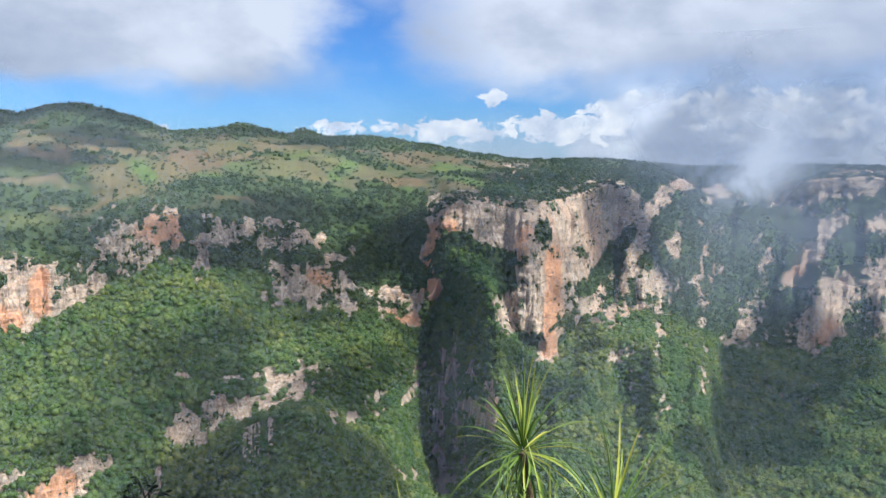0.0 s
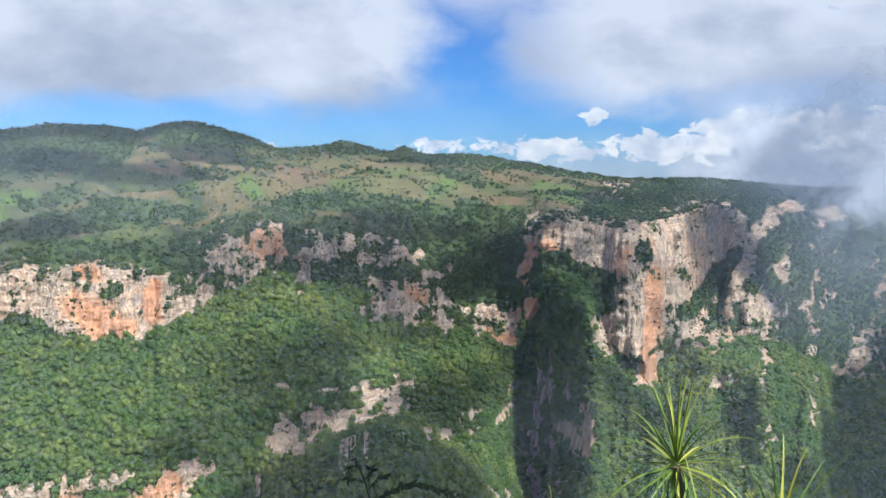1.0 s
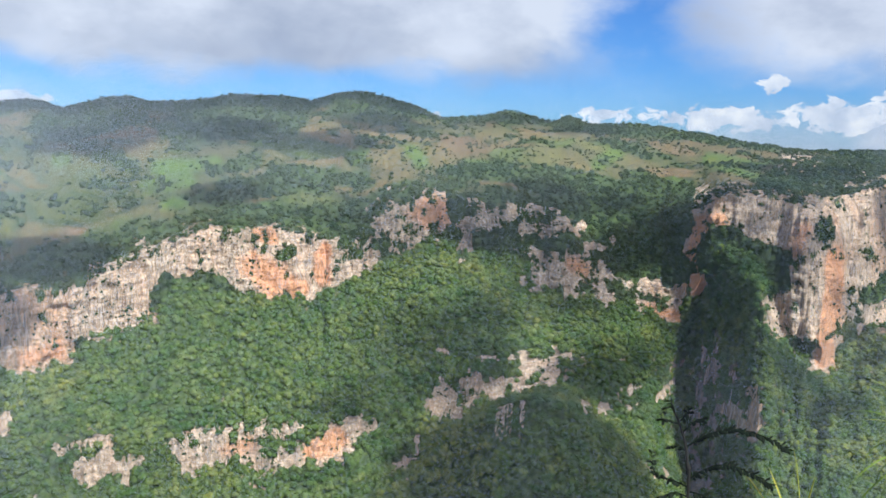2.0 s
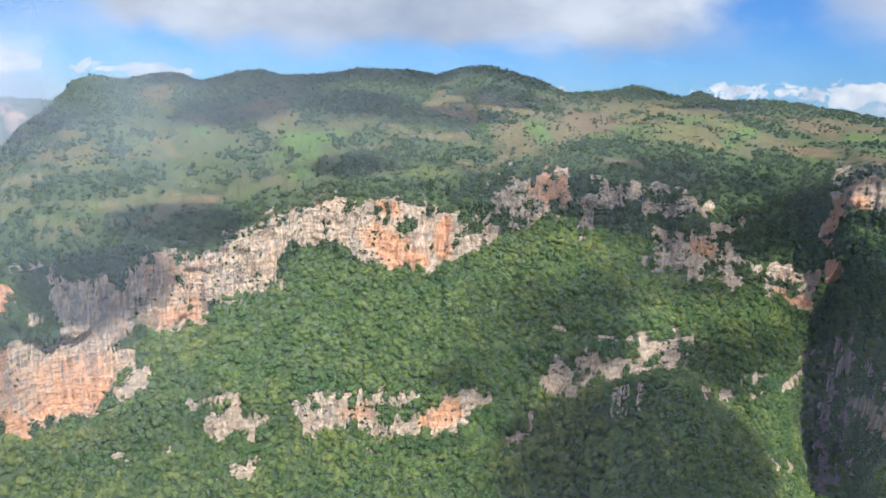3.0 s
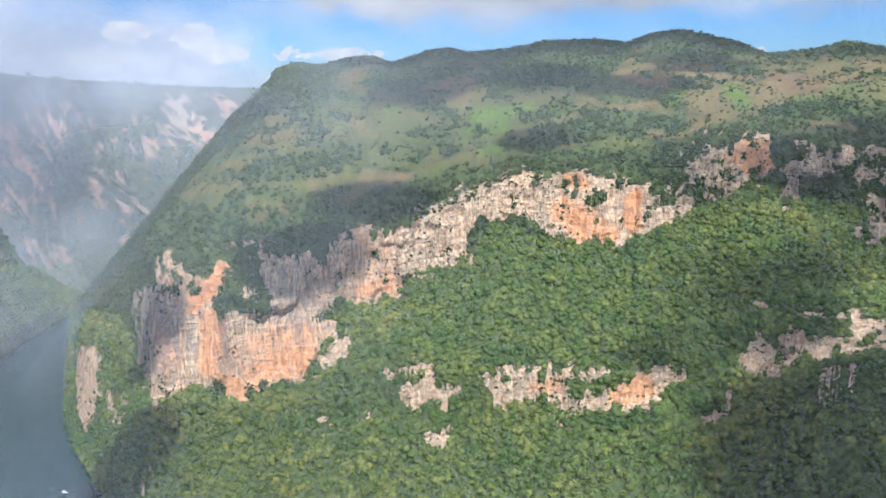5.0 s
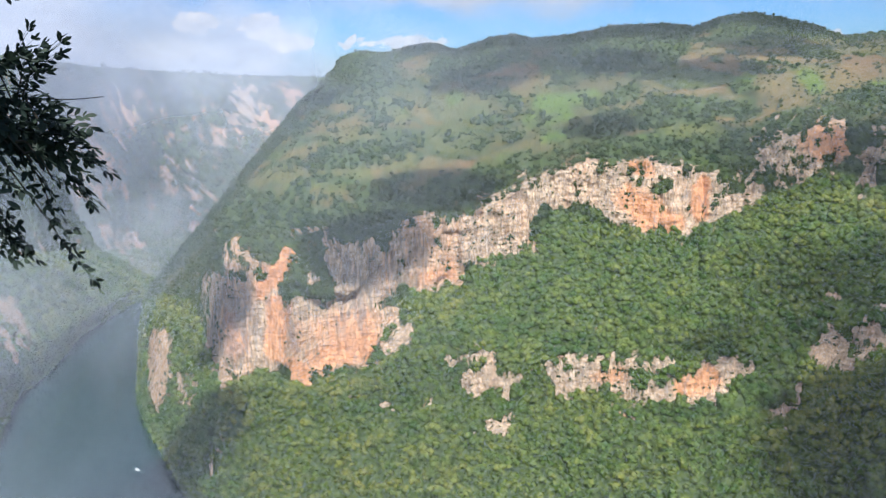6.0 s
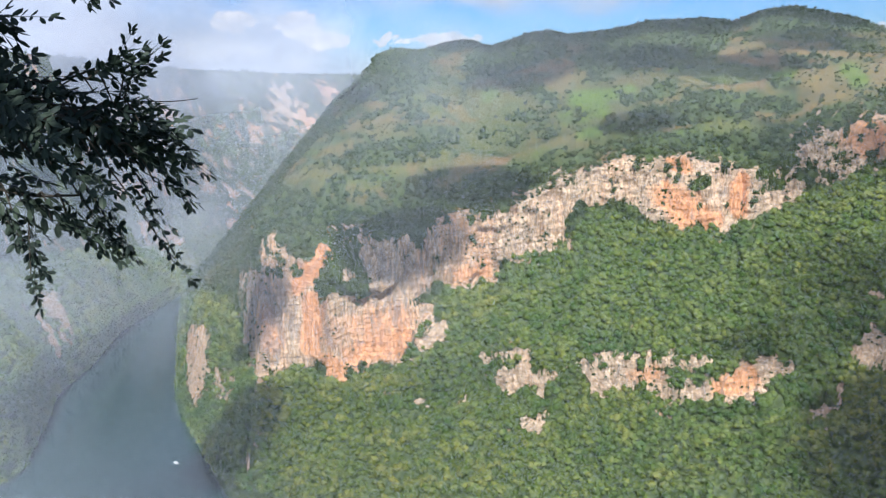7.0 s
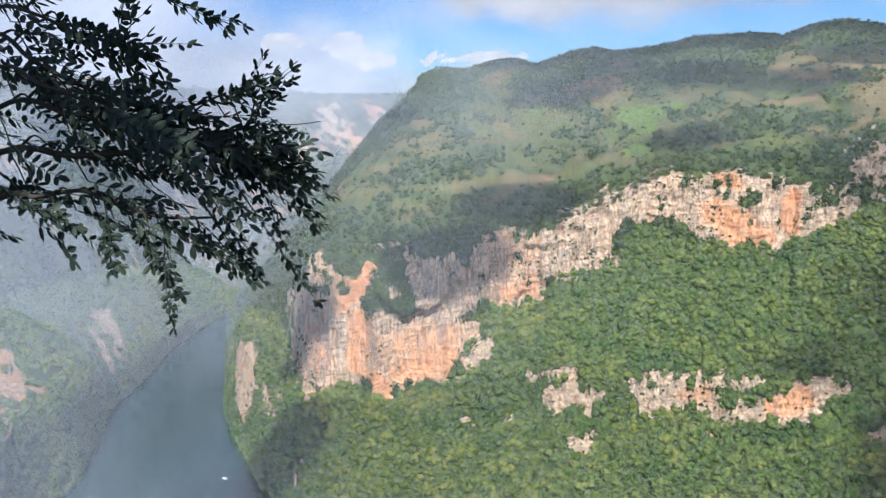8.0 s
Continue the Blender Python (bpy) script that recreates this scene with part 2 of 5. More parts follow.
def leaf_material(name, dark, mid, light, translucent=0.3, scale=0.02):
    m, n = material(name)
    pos = position(n)
    geo = n.put("ShaderNodeNewGeometry").outputs["Random Per Island"]
    mixv = n.math("ADD", n.math("MULTIPLY", geo, 0.42), n.math("MULTIPLY", n.noise(pos, scale, 6, 0.7), 0.58))
    col = n.ramp(mixv, [(0.22, dark), (0.48, mid), (0.80, light)])
    drift = n.noise(pos, 0.0075, 4, 0.6, 0.6)
    col = n.mix(1.0, col, n.ramp(drift, [(0.36, (0.66, 0.80, 0.82)), (0.50, (0.96, 0.98, 0.95)), (0.64, (1.22, 1.06, 1.0))]), "MULTIPLY")
    fleck = n.noise(pos, 1.3, 4, 0.7)
    col = n.mix(n.step(fleck, 0.36, 0.58), n.mix(1.0, col, (0.55, 0.58, 0.55), "MULTIPLY"), col)
    kinds = n.noise(pos, 0.045, 3, 0.5, 0.4)
    col = n.mix(1.0, col, n.ramp(kinds, [(0.36, (0.62, 0.78, 0.70)), (0.48, (0.95, 0.98, 0.92)), (0.56, (1.10, 1.06, 0.95)), (0.66, (1.45, 1.28, 1.25))]), "MULTIPLY")
    finish(n, col, 0.75, n.bump(n.noise(pos, 0.9, 3, 0.6), 0.7, 0.7), translucent, 0.2)
    return m


GROUND = ground_material()
CANOPY = leaf_material("canopy_leaves", (0.052, 0.095, 0.026), (0.145, 0.212, 0.055), (0.285, 0.330, 0.095))
SCRUB = leaf_material("scrub_leaves", (0.034, 0.060, 0.026), (0.068, 0.104, 0.040), (0.125, 0.155, 0.064))


def water_material():
    m, n = material("river_water")
    pos = position(n)
    wave = n.noise(n.scaled(pos, (1, 0.5, 1)), 0.25, 4, 0.6)
    wide = n.noise(pos, 0.006, 3)
    finish(n, n.mix(wide, (0.008, 0.030, 0.034), (0.014, 0.046, 0.046)), n.math("ADD", 0.10, n.math("MULTIPLY", wide, 0.12)), n.bump(wave, 0.12, 0.3), spec=0.32)
    return m


WATER = water_material()
BARK, _n = material("bark")
_p = position(_n)
finish(_n, _n.mix(_n.noise(_n.scaled(_p, (1, 1, 0.3)), 30.0, 5), (0.022, 0.018, 0.014), (0.07, 0.06, 0.045)), 0.9, _n.bump(_n.noise(_p, 60.0, 4), 0.6, 0.01))

# ---- the lie of the land: break lines of slope as (station, x, y, z) ----
CREST = [
    (-29.9, 1296, 2254, 435), (-22.5, 993, 2403, 441), (-17.4, 746, 2386, 427), (-10.4, 417, 2262, 451),
    (-5.5, 208, 2140, 445), (-1.7, 62, 2099, 462), (1.0, -35, 2000, 479), (5.2, -177, 1942, 497),
    (8.1, -266, 1881, 491), (9.4, -309, 1875, 511), (10.7, -352, 1867, 496), (13.6, -445, 1847, 520),
    (15.1, -509, 1882, 507), (18.1, -638, 1948, 502), (19.5, -652, 1838, 524), (21.3, -690, 1770, 539),
    (23.4, -755, 1743, 554), (25.2, -809, 1719, 548), (26.8, -880, 1740, 530), (28.5, -930, 1714, 541),
    (32.0, -1034, 1653, 540), (34.1, -1121, 1656, 528), (36.9, -1202, 1599, 519), (38.4, -1212, 1527, 529),
] + [
    (39.8, -1247, 1499, 523), (42.2, -1344, 1481, 497), (43.5, -1343, 1414, 514), (45.0, -1379, 1378, 510),
    (46.9, -1460, 1367, 496), (48.7, -1427, 1254, 499), (49.8, -1413, 1194, 486), (60, -1394, 1138, 446),
    (66, -1476, 1197, 434), (76, -1634, 1320, 412),
]
KNOLL = [
    (-29.9, 1122, 1950, 420), (-10.5, 363, 1967, 425), (-1.7, 52, 1749, 430), (7.1, -198, 1588, 465),
    (10.7, -293, 1553, 463), (13.5, -372, 1556, 471), (18.1, -512, 1569, 467), (23.4, -634, 1469, 478),
    (28.5, -787, 1450, 478), (34.1, -925, 1366, 470), (39.8, -1024, 1229, 460), (45.1, -1133, 1129, 441),
    (48.5, -1123, 995, 427), (50.1, -1151, 962, 413), (60, -1285, 1034, 420), (66, -1395, 1137, 417),
    (76, -1547, 1268, 401),
]
RIM = [
    (-30.0, 949, 1646, 402), (-26.6, 807, 1609, 422), (-22.5, 670, 1617, 409), (-19.2, 558, 1606, 400),
    (-15.6, 431, 1541, 413), (-12.0, 291, 1369, 400), (-11.1, 259, 1325, 411), (-8.3, 180, 1237, 390),
    (-6.0, 120, 1144, 388), (-2.5, 51, 1149, 389), (-0.4, 8, 1120, 388), (0.8, -15, 1150, 359),
    (3.3, -72, 1248, 355), (5.6, -125, 1274, 348), (7.1, -152, 1211, 328), (9.4, -193, 1164, 354),
    (11.7, -235, 1136, 362), (15.3, -304, 1109, 370), (18.2, -359, 1093, 374), (19.2, -372, 1067, 371),
    (21.0, -398, 1036, 360), (23.5, -434, 1000, 328), (25.7, -468, 973, 316), (30.3, -544, 933, 334),
] + [
    (33.7, -594, 890, 330), (36.1, -618, 849, 318), (39.2, -645, 790, 295), (40.8, -660, 765, 285),
    (43.9, -687, 713, 274), (46.3, -701, 671, 276), (49.4, -721, 619, 263), (51.6, -736, 584, 269),
    (54.1, -754, 545, 277), (55.9, -770, 521, 274), (57.3, -778, 500, 279), (58.5, -797, 489, 270),
    (60, -840, 505, 281), (63, -944, 603, 298), (66, -1084, 753, 310), (69, -1192, 877, 359),
    (72, -1304, 995, 400), (76, -1395, 1138, 438),
]
FOOT = [
    (-30.6, 891, 1506, 106), (-26.3, 753, 1524, 122), (-24.1, 673, 1506, 98), (-19.6, 521, 1460, 123),
    (-17.8, 453, 1409, 154), (-16.0, 372, 1298, 195), (-12.3, 272, 1251, 225), (-10.0, 212, 1201, 212),
    (-8.5, 170, 1137, 201), (-7.4, 139, 1071, 189), (-4.6, 87, 1071, 221), (-4.0, 76, 1082, 257),
    (-3.3, 64, 1108, 314), (-0.6, 12, 1110, 325), (0.5, -10, 1120, 273), (2.1, -41, 1129, 220),
    (4.0, -80, 1127, 238), (7.2, -139, 1111, 244), (10.2, -195, 1083, 254), (11.3, -218, 1088, 283),
    (14.7, -281, 1074, 300), (16.8, -324, 1072, 311), (19.1, -357, 1030, 311), (21.6, -395, 1000, 297),
] + [
    (23.4, -423, 978, 278), (26.4, -466, 941, 261), (28.3, -495, 920, 250), (32.0, -553, 886, 256),
    (35.7, -610, 849, 275), (36.9, -613, 816, 244), (40.1, -644, 765, 227), (42.5, -665, 726, 208),
    (44.1, -678, 700, 201), (45.7, -690, 674, 198), (47.7, -699, 636, 168), (49.1, -691, 600, 119),
    (51.4, -711, 568, 114), (53.7, -726, 532, 107), (55.9, -745, 505, 130), (57.7, -756, 479, 135),
    (59.3, -778, 462, 127), (60, -874, 506, 135), (63, -959, 538, 164), (66, -1093, 565, 147),
    (69, -1157, 570, 113), (72, -1321, 668, 102), (76, -1524, 859, 103),
]
SCARP = [
    (-30.7, 741, 1246, 104), (-23.2, 559, 1305, 94), (-18.6, 446, 1327, 115), (-18.0, 355, 1094, 157),
    (-16.1, 311, 1076, 186), (-13.1, 256, 1101, 210), (-10.5, 198, 1072, 186), (-8.6, 154, 1018, 162),
    (-7.1, 124, 1002, 167), (-4.7, 80, 987, 216), (-3.9, 68, 998, 259), (-3.2, 58, 1028, 295),
    (-0.6, 13, 1115, 290), (0.4, -9, 1150, 240), (1.9, -36, 1119, 193), (3.2, -60, 1068, 195),
    (5.6, -100, 1015, 214), (8.7, -149, 969, 201), (11.8, -196, 940, 191), (13.3, -219, 924, 188),
    (15.9, -255, 894, 184), (17.8, -280, 871, 168), (20.3, -309, 834, 129), (22.7, -343, 821, 146),
] + [
    (25.7, -382, 793, 134), (28.1, -415, 776, 142), (30.5, -447, 758, 146), (34.2, -491, 724, 132),
    (35.8, -509, 706, 136), (37.8, -534, 687, 134), (40.3, -559, 660, 147), (42.7, -590, 640, 151),
    (45.9, -625, 606, 138), (49.1, -658, 569, 115), (51.5, -681, 542, 111), (53.8, -702, 514, 107),
    (57.8, -736, 464, 124), (59.4, -761, 451, 122), (60, -810, 458, 94), (63, -886, 485, 95),
    (66, -1017, 515, 111), (69, -1140, 559, 92), (72, -1325, 659, 63), (76, -1543, 826, 59),
]
SCARPFOOT = [
    (-30.9, 684, 1141, 68), (-23.4, 523, 1212, 42), (-18.7, 417, 1231, 61), (-18.0, 334, 1027, 129),
    (-16.3, 291, 998, 130), (-13.2, 243, 1032, 137), (-10.6, 188, 1003, 128), (-8.7, 146, 949, 114),
    (-7.2, 117, 933, 113), (-5.0, 80, 917, 118), (-4.2, 67, 913, 120), (-3.2, 53, 949, 96),
    (-0.8, 15, 1060, 42), (0.6, -11, 1090, 15), (1.8, -33, 1039, 102), (3.2, -55, 983, 136),
    (5.6, -94, 955, 147), (8.7, -143, 929, 173), (11.1, -177, 908, 169), (13.4, -212, 895, 157),
    (14.9, -232, 875, 149), (16.9, -261, 856, 141), (19.5, -288, 816, 95), (24.2, -358, 798, 120),
] + [
    (26.5, -386, 774, 100), (30.1, -434, 748, 98), (33.8, -481, 719, 102), (35.4, -499, 703, 112),
    (38.7, -534, 667, 111), (42.4, -576, 632, 110), (46.0, -612, 590, 100), (49.2, -644, 555, 96),
    (53.9, -686, 501, 98), (59.5, -741, 436, 102), (60, -806, 443, 72), (63, -885, 466, 38),
    (66, -1009, 486, 32), (69, -1152, 557, 54), (72, -1346, 661, 43), (76, -1575, 829, 29),
]
APRON = [
    (-31.2, 560, 923, 50), (-19.8, 359, 997, 16), (-17.8, 284, 885, 67), (-12.7, 194, 858, 81),
    (-7.3, 107, 843, 84), (-4.1, 59, 833, 85), (-0.8, 14, 930, 38), (1.6, -25, 900, 54),
    (5.6, -81, 826, 140), (8.7, -125, 810, 185), (11.1, -156, 800, 197), (13.4, -188, 793, 188),
    (15.3, -216, 791, 161), (17.2, -245, 793, 131), (20.2, -276, 751, 97), (24.0, -326, 731, 92),
    (32.1, -425, 678, 79), (40.4, -519, 609, 74), (48.6, -607, 536, 72), (56.3, -682, 455, 71),
    (59.7, -725, 423, 71), (60, -798, 417, 43), (63, -893, 449, 8), (66, -1063, 500, 0),
] + [
    (69, -1283, 618, 0), (72, -1527, 749, 0), (76, -1618, 904, 0),
]
LCREST = [
    (0, -2698, 2383, 429), (1, -2769, 2140, 444), (2, -2653, 1790, 455), (3, -2501, 1468, 468),
    (4, -2171, 1023, 483), (5, -1874, 698, 504), (6, -1558, 364, 515), (7, -1196, 99, 524),
]
LFOOT = [
    (0, -2260, 1817, 62), (1, -2111, 1518, 101), (2, -1979, 1173, 52), (3, -1846, 892, 56),
    (4, -1711, 703, 106), (5, -1513, 520, 153), (5.5, -1347, 380, 183), (6.3, -1089, 158, 205),
    (7, -900, 24, 203),
]
LBENCH = [
    (0, -1954, 1393, -29), (1, -1900, 1206, -6), (2, -1873, 1055, 9), (3, -1786, 901, 28),
    (4, -1609, 689, 75), (4.5, -1452, 544, 137), (5, -1317, 413, 137), (5.6, -1161, 305, 156),
    (6.3, -942, 125, 161), (7, -800, 11, 166),
]
LBLUFF = [
    (0, -1883, 1321, -40), (1, -1824, 1138, -14), (2, -1788, 1003, -5), (3, -1698, 853, 17),
    (4, -1472, 628, 38), (4.5, -1306, 475, 52), (5, -1194, 371, 85), (5.6, -1015, 267, 105),
    (6.3, -824, 98, 124), (7, -700, 2, 152),
]
LSHORE = [
    (0, -1609, 1078, 0), (1, -1646, 994, 0), (2, -1665, 932, 0), (3, -1635, 812, 0),
    (4, -1460, 592, 0), (4.5, -1317, 482, 0), (5, -1232, 398, 0), (5.6, -1003, 274, 0),
    (6.3, -924, 98, 0), (7, -864, -12, 0),
]


# ---- what covers the land: bearing (left of +y) and dip from the viewpoint at both ends, half width, amount ----
WEST_ROCK = [
    (45.4, -13.4, 43.0, -13.1, 1.09, 1), (44.1, -11.5, 41.7, -11.6, 1.47, 1), (41.0, -10.8, 37.8, -9.7, 1.55, 1), (37.8, -8.9, 34.4, -8.2, 1.32, 1),
    (34.4, -7.8, 31.7, -8.6, 1.32, 1), (30.6, -9.3, 27.0, -9.6, 1.09, 1), (31.4, -7.8, 25.6, -8.1, 1.16, 0.9), (30.3, -6.3, 27.4, -6.7, 0.50, 0.8),
    (26.8, -9.2, 25.6, -7.8, 0.70, 1), (25.2, -9.6, 22.5, -8.1, 0.54, 0.8), (23.6, -7.0, 20.6, -6.6, 0.47, 0.7), (21.7, -5.9, 18.8, -4.8, 1.09, 0.9),
    (20.7, -5.4, 18.2, -5.0, 1.24, 0.85),
]
OVERHANG_ROCK = [
    (50.5, -12.9, 47.4, -13.4, 1.24, 1), (49.8, -15.2, 48.2, -13.7, 1.55, 1), (46.5, -11.7, 44.5, -11.1, 0.85, 0.9), (53.9, -16.5, 49.1, -16.8, 1.63, 1),
    (54.0, -18.8, 50.0, -18.5, 1.16, 1), (53.7, -20.1, 53.5, -20.2, 0.54, 1), (55.6, -15.6, 55.2, -18.3, 1.01, 1), (54.4, -12.1, 55.4, -13.5, 0.50, 0.62),
    (57.6, -11.6, 56.3, -12.9, 0.85, 0.6), (58.7, -13.8, 58.6, -19.1, 1.01, 1), (57.2, -14.7, 57.2, -18.5, 1.16, 1), (58.2, -19.5, 56.0, -19.2, 0.54, 0.8),
    (47.6, -18.6, 46.5, -18.0, 0.50, 0.75), (45.9, -17.7, 45.7, -17.5, 0.39, 0.65), (48.2, -19.7, 47.8, -19.5, 0.39, 0.6),
]
LOW_ROCK = [
    (42.9, -19.7, 40.0, -19.3, 0.39, 0.7), (41.7, -21.2, 38.8, -21.0, 0.62, 0.9), (40.1, -24.6, 38.9, -24.0, 0.31, 0.8), (35.2, -20.6, 30.4, -20.3, 0.85, 0.85),
    (29.1, -19.8, 28.1, -19.4, 0.35, 0.7), (30.4, -21.5, 25.0, -21.2, 0.54, 0.8), (26.9, -20.8, 25.1, -20.3, 0.70, 1), (24.7, -19.7, 22.4, -19.2, 0.58, 0.7),
    (17.3, -17.6, 15.6, -16.5, 0.66, 0.9), (16.7, -18.7, 16.4, -18.7, 0.35, 0.8), (20.3, -22.3, 19.6, -20.8, 0.39, 0.55), (63.2, -16.8, 63.4, -20.3, 0.54, 0.9),
    (61.7, -19.7, 61.4, -20.9, 0.58, 0.6), (41.5, -24.6, 38.7, -23.6, 0.35, 0.6), (60.9, -25.3, 58.7, -23.4, 0.47, 0.5),
]
MIDDLE_ROCK = [
    (21.4, -5.7, 18.3, -4.9, 1.16, 0.95), (16.0, -4.2, 15.6, -4.2, 0.31, 0.9), (16.4, -6.0, 13.7, -5.1, 0.66, 0.95), (16.3, -7.0, 15.9, -7.1, 0.47, 0.9),
    (13.1, -4.6, 10.0, -4.6, 0.31, 0.7), (12.3, -6.1, 8.7, -5.7, 0.47, 0.9), (11.6, -7.8, 10.8, -8.0, 0.50, 0.8), (10.8, -8.8, 8.3, -8.6, 0.93, 0.95),
    (8.9, -9.6, 6.6, -9.7, 0.70, 0.95), (7.2, -8.2, 6.5, -10.0, 0.58, 0.85), (7.8, -7.2, 6.5, -6.6, 0.39, 0.6), (4.7, -9.5, 3.2, -9.6, 0.50, 0.8),
    (4.3, -10.8, 1.6, -11.3, 0.43, 0.95), (1.5, -9.3, 1.8, -11.0, 0.35, 0.9),
]
SCARP_ROCK = [
    (17.2, -17.4, 15.3, -16.5, 0.54, 0.85), (16.8, -18.7, 16.4, -18.6, 0.35, 0.8), (13.7, -17.0, 9.6, -15.5, 0.85, 0.95), (11.7, -15.3, 9.0, -14.7, 0.70, 0.75),
    (4.8, -14.4, 1.4, -14.5, 0.35, 0.6), (4.5, -16.3, 2.6, -16.5, 0.43, 0.7), (7.3, -17.6, 5.0, -17.4, 0.43, 0.6), (5.1, -20.0, 4.5, -19.9, 0.31, 0.5),
    (-2.0, -16.9, -3.4, -17.2, 0.50, 0.85), (-3.4, -15.8, -3.9, -17.8, 0.31, 0.9), (2.9, -21.2, 1.4, -21.7, 0.43, 0.6), (-0.8, -13.2, -0.6, -21.4, 1.24, 0.55),
    (2.3, -16.3, 1.7, -15.6, 0.39, 0.7), (-2.3, -17.1, -3.5, -18.0, 0.70, 0.85),
]
MAIN_ROCK = [
    (0.1, -4.0, -4.1, -3.9, 1.09, 1), (1.2, -7.1, 0.3, -4.0, 0.39, 1), (0.6, -9.1, 0.4, -7.9, 0.39, 1), (-4.5, -5.1, -8.3, -4.6, 1.74, 1),
    (-5.4, -7.8, -8.4, -7.6, 1.40, 1), (-4.6, -10.1, -6.9, -10.0, 1.47, 1), (-7.8, -11.8, -7.2, -13.4, 0.54, 1), (-7.7, -9.6, -9.6, -9.9, 1.01, 0.7),
    (-9.4, -4.6, -11.6, -3.8, 1.47, 1), (-10.6, -6.4, -11.6, -5.3, 0.93, 0.9), (-11.4, -2.6, -11.9, -2.3, 0.70, 1), (-13.7, -3.3, -12.8, -7.5, 0.47, 0.9),
    (-14.8, -2.2, -14.1, -3.5, 0.47, 0.85), (-15.6, -5.1, -15.7, -6.2, 0.39, 0.7), (-9.3, -1.8, -10.8, -1.5, 0.39, 0.9),
]
EAST_ROCK = [
    (-8.0, -1.8, -8.1, -1.6, 0.31, 0.8), (-4.6, -1.1, -5.6, -0.9, 0.50, 0.7), (-11.1, -10.2, -15.0, -7.9, 1.16, 0.55), (-12.3, -13.4, -13.0, -13.1, 0.31, 0.7),
    (-17.7, -14.9, -18.0, -14.0, 0.31, 0.75), (-22.2, -2.2, -26.8, -1.2, 0.58, 0.9), (-25.2, -3.5, -22.8, -7.7, 0.39, 0.75), (-24.3, -11.1, -25.5, -8.2, 0.93, 0.85),
    (-19.6, -11.7, -20.0, -10.8, 0.39, 0.7), (-27.3, -4.1, -27.9, -3.9, 0.39, 0.8), (-27.9, -6.6, -28.3, -9.3, 0.85, 0.7), (-15.3, -1.8, -16.5, -1.4, 0.35, 0.6),
    (-17.8, -2.3, -19.2, -2.1, 0.39, 0.5), (-20.9, -9.3, -20.7, -11.5, 0.47, 0.5), (-12.0, -13.6, -12.4, -12.8, 0.39, 0.6), (-17.3, -8.0, -18.3, -6.9, 0.54, 0.45),
]
SPUR_ROCK = [
    (-14.9, -11.0, -15.3, -16.1, 0.31, 0.75), (-12.8, -12.6, -13.2, -16.3, 0.31, 0.65), (-17.5, -9.4, -17.9, -13.7, 0.35, 0.8), (-17.4, -15.2, -15.0, -17.0, 0.35, 0.7), (-9.6, -10.1, -10.3, -8.3, 0.47, 0.9), (-12.4, -9.7, -15.3, -8.2, 0.39, 0.8), (-11.1, -11.3, -12.6, -10.8, 0.31, 0.6), (-20.2, -9.2, -20.6, -11.3, 0.54, 0.7), (-21.3, -5.9, -21.1, -8.4, 0.47, 0.6), (-18.0, -4.6, -17.4, -7.2, 0.47, 0.55),
]
PROW_ROCK = [
    (53.8, -13.0, 52.2, -14.3, 0.85, 0.6),
    (58.1, -11.6, 57.1, -12.8, 0.54, 0.55), (56.4, -12.3, 55.7, -14.3, 0.58, 0.75), (55.9, -14.8, 56.3, -17.8, 0.62, 0.95), (52.4, -11.6, 50.4, -11.3, 0.35, 0.55), (53.5, -10.4, 51.5, -10.3, 0.31, 0.6),
]
GREENERY = [
    (36.3, -10.3, 33.0, -10.1, 0.85, 1), (28.6, -8.0, 28.3, -7.8, 0.47, 0.8), (52.2, -11.8, 54.1, -14.0, 0.50, 0.35), (54.5, -14.7, 52.2, -14.5, 0.39, 0.8),
    (55.8, -21.1, 54.2, -21.4, 0.62, 0.7), (-6.8, -4.8, -6.9, -5.4, 0.50, 0.8), (-0.9, -7.1, -3.8, -7.8, 1.55, 1), (-9.9, -8.7, -12.5, -5.2, 0.50, 0.9),
    (-1.9, -10.2, -2.6, -12.4, 1.09, 0.9), (15.2, -6.9, 13.2, -6.9, 0.54, 0.6), (11.7, -6.8, 9.7, -6.9, 0.35, 0.7), (17.2, -3.9, 17.1, -6.6, 0.47, 0.9),
]
RUST = [
    (0.7, -9.1, 0.7, -5.2, 0.47, 1), (-0.1, -5.4, -0.3, -4.8, 0.54, 0.9), (-7.7, -6.5, -7.4, -13.0, 0.43, 1), (-5.0, -7.0, -5.7, -5.1, 0.54, 0.5),
    (30.6, -8.7, 28.5, -10.4, 1.01, 0.8), (26.2, -9.3, 25.7, -7.6, 0.39, 0.8), (19.1, -4.5, 17.9, -4.9, 0.78, 0.55), (54.1, -11.7, 55.4, -13.5, 0.58, 0.8),
    (55.0, -15.3, 55.5, -18.3, 0.66, 1), (54.6, -19.3, 53.5, -20.1, 0.54, 1), (52.4, -19.1, 49.2, -18.3, 0.93, 0.55), (30.6, -8.4, 29.5, -10.0, 0.70, 0.9),
    (29.1, -10.2, 27.5, -10.3, 0.50, 0.9), (26.1, -8.1, 25.8, -9.6, 0.43, 0.8), (30.3, -6.5, 29.4, -6.7, 0.39, 0.8), (26.6, -20.8, 25.1, -20.3, 0.66, 1),
]
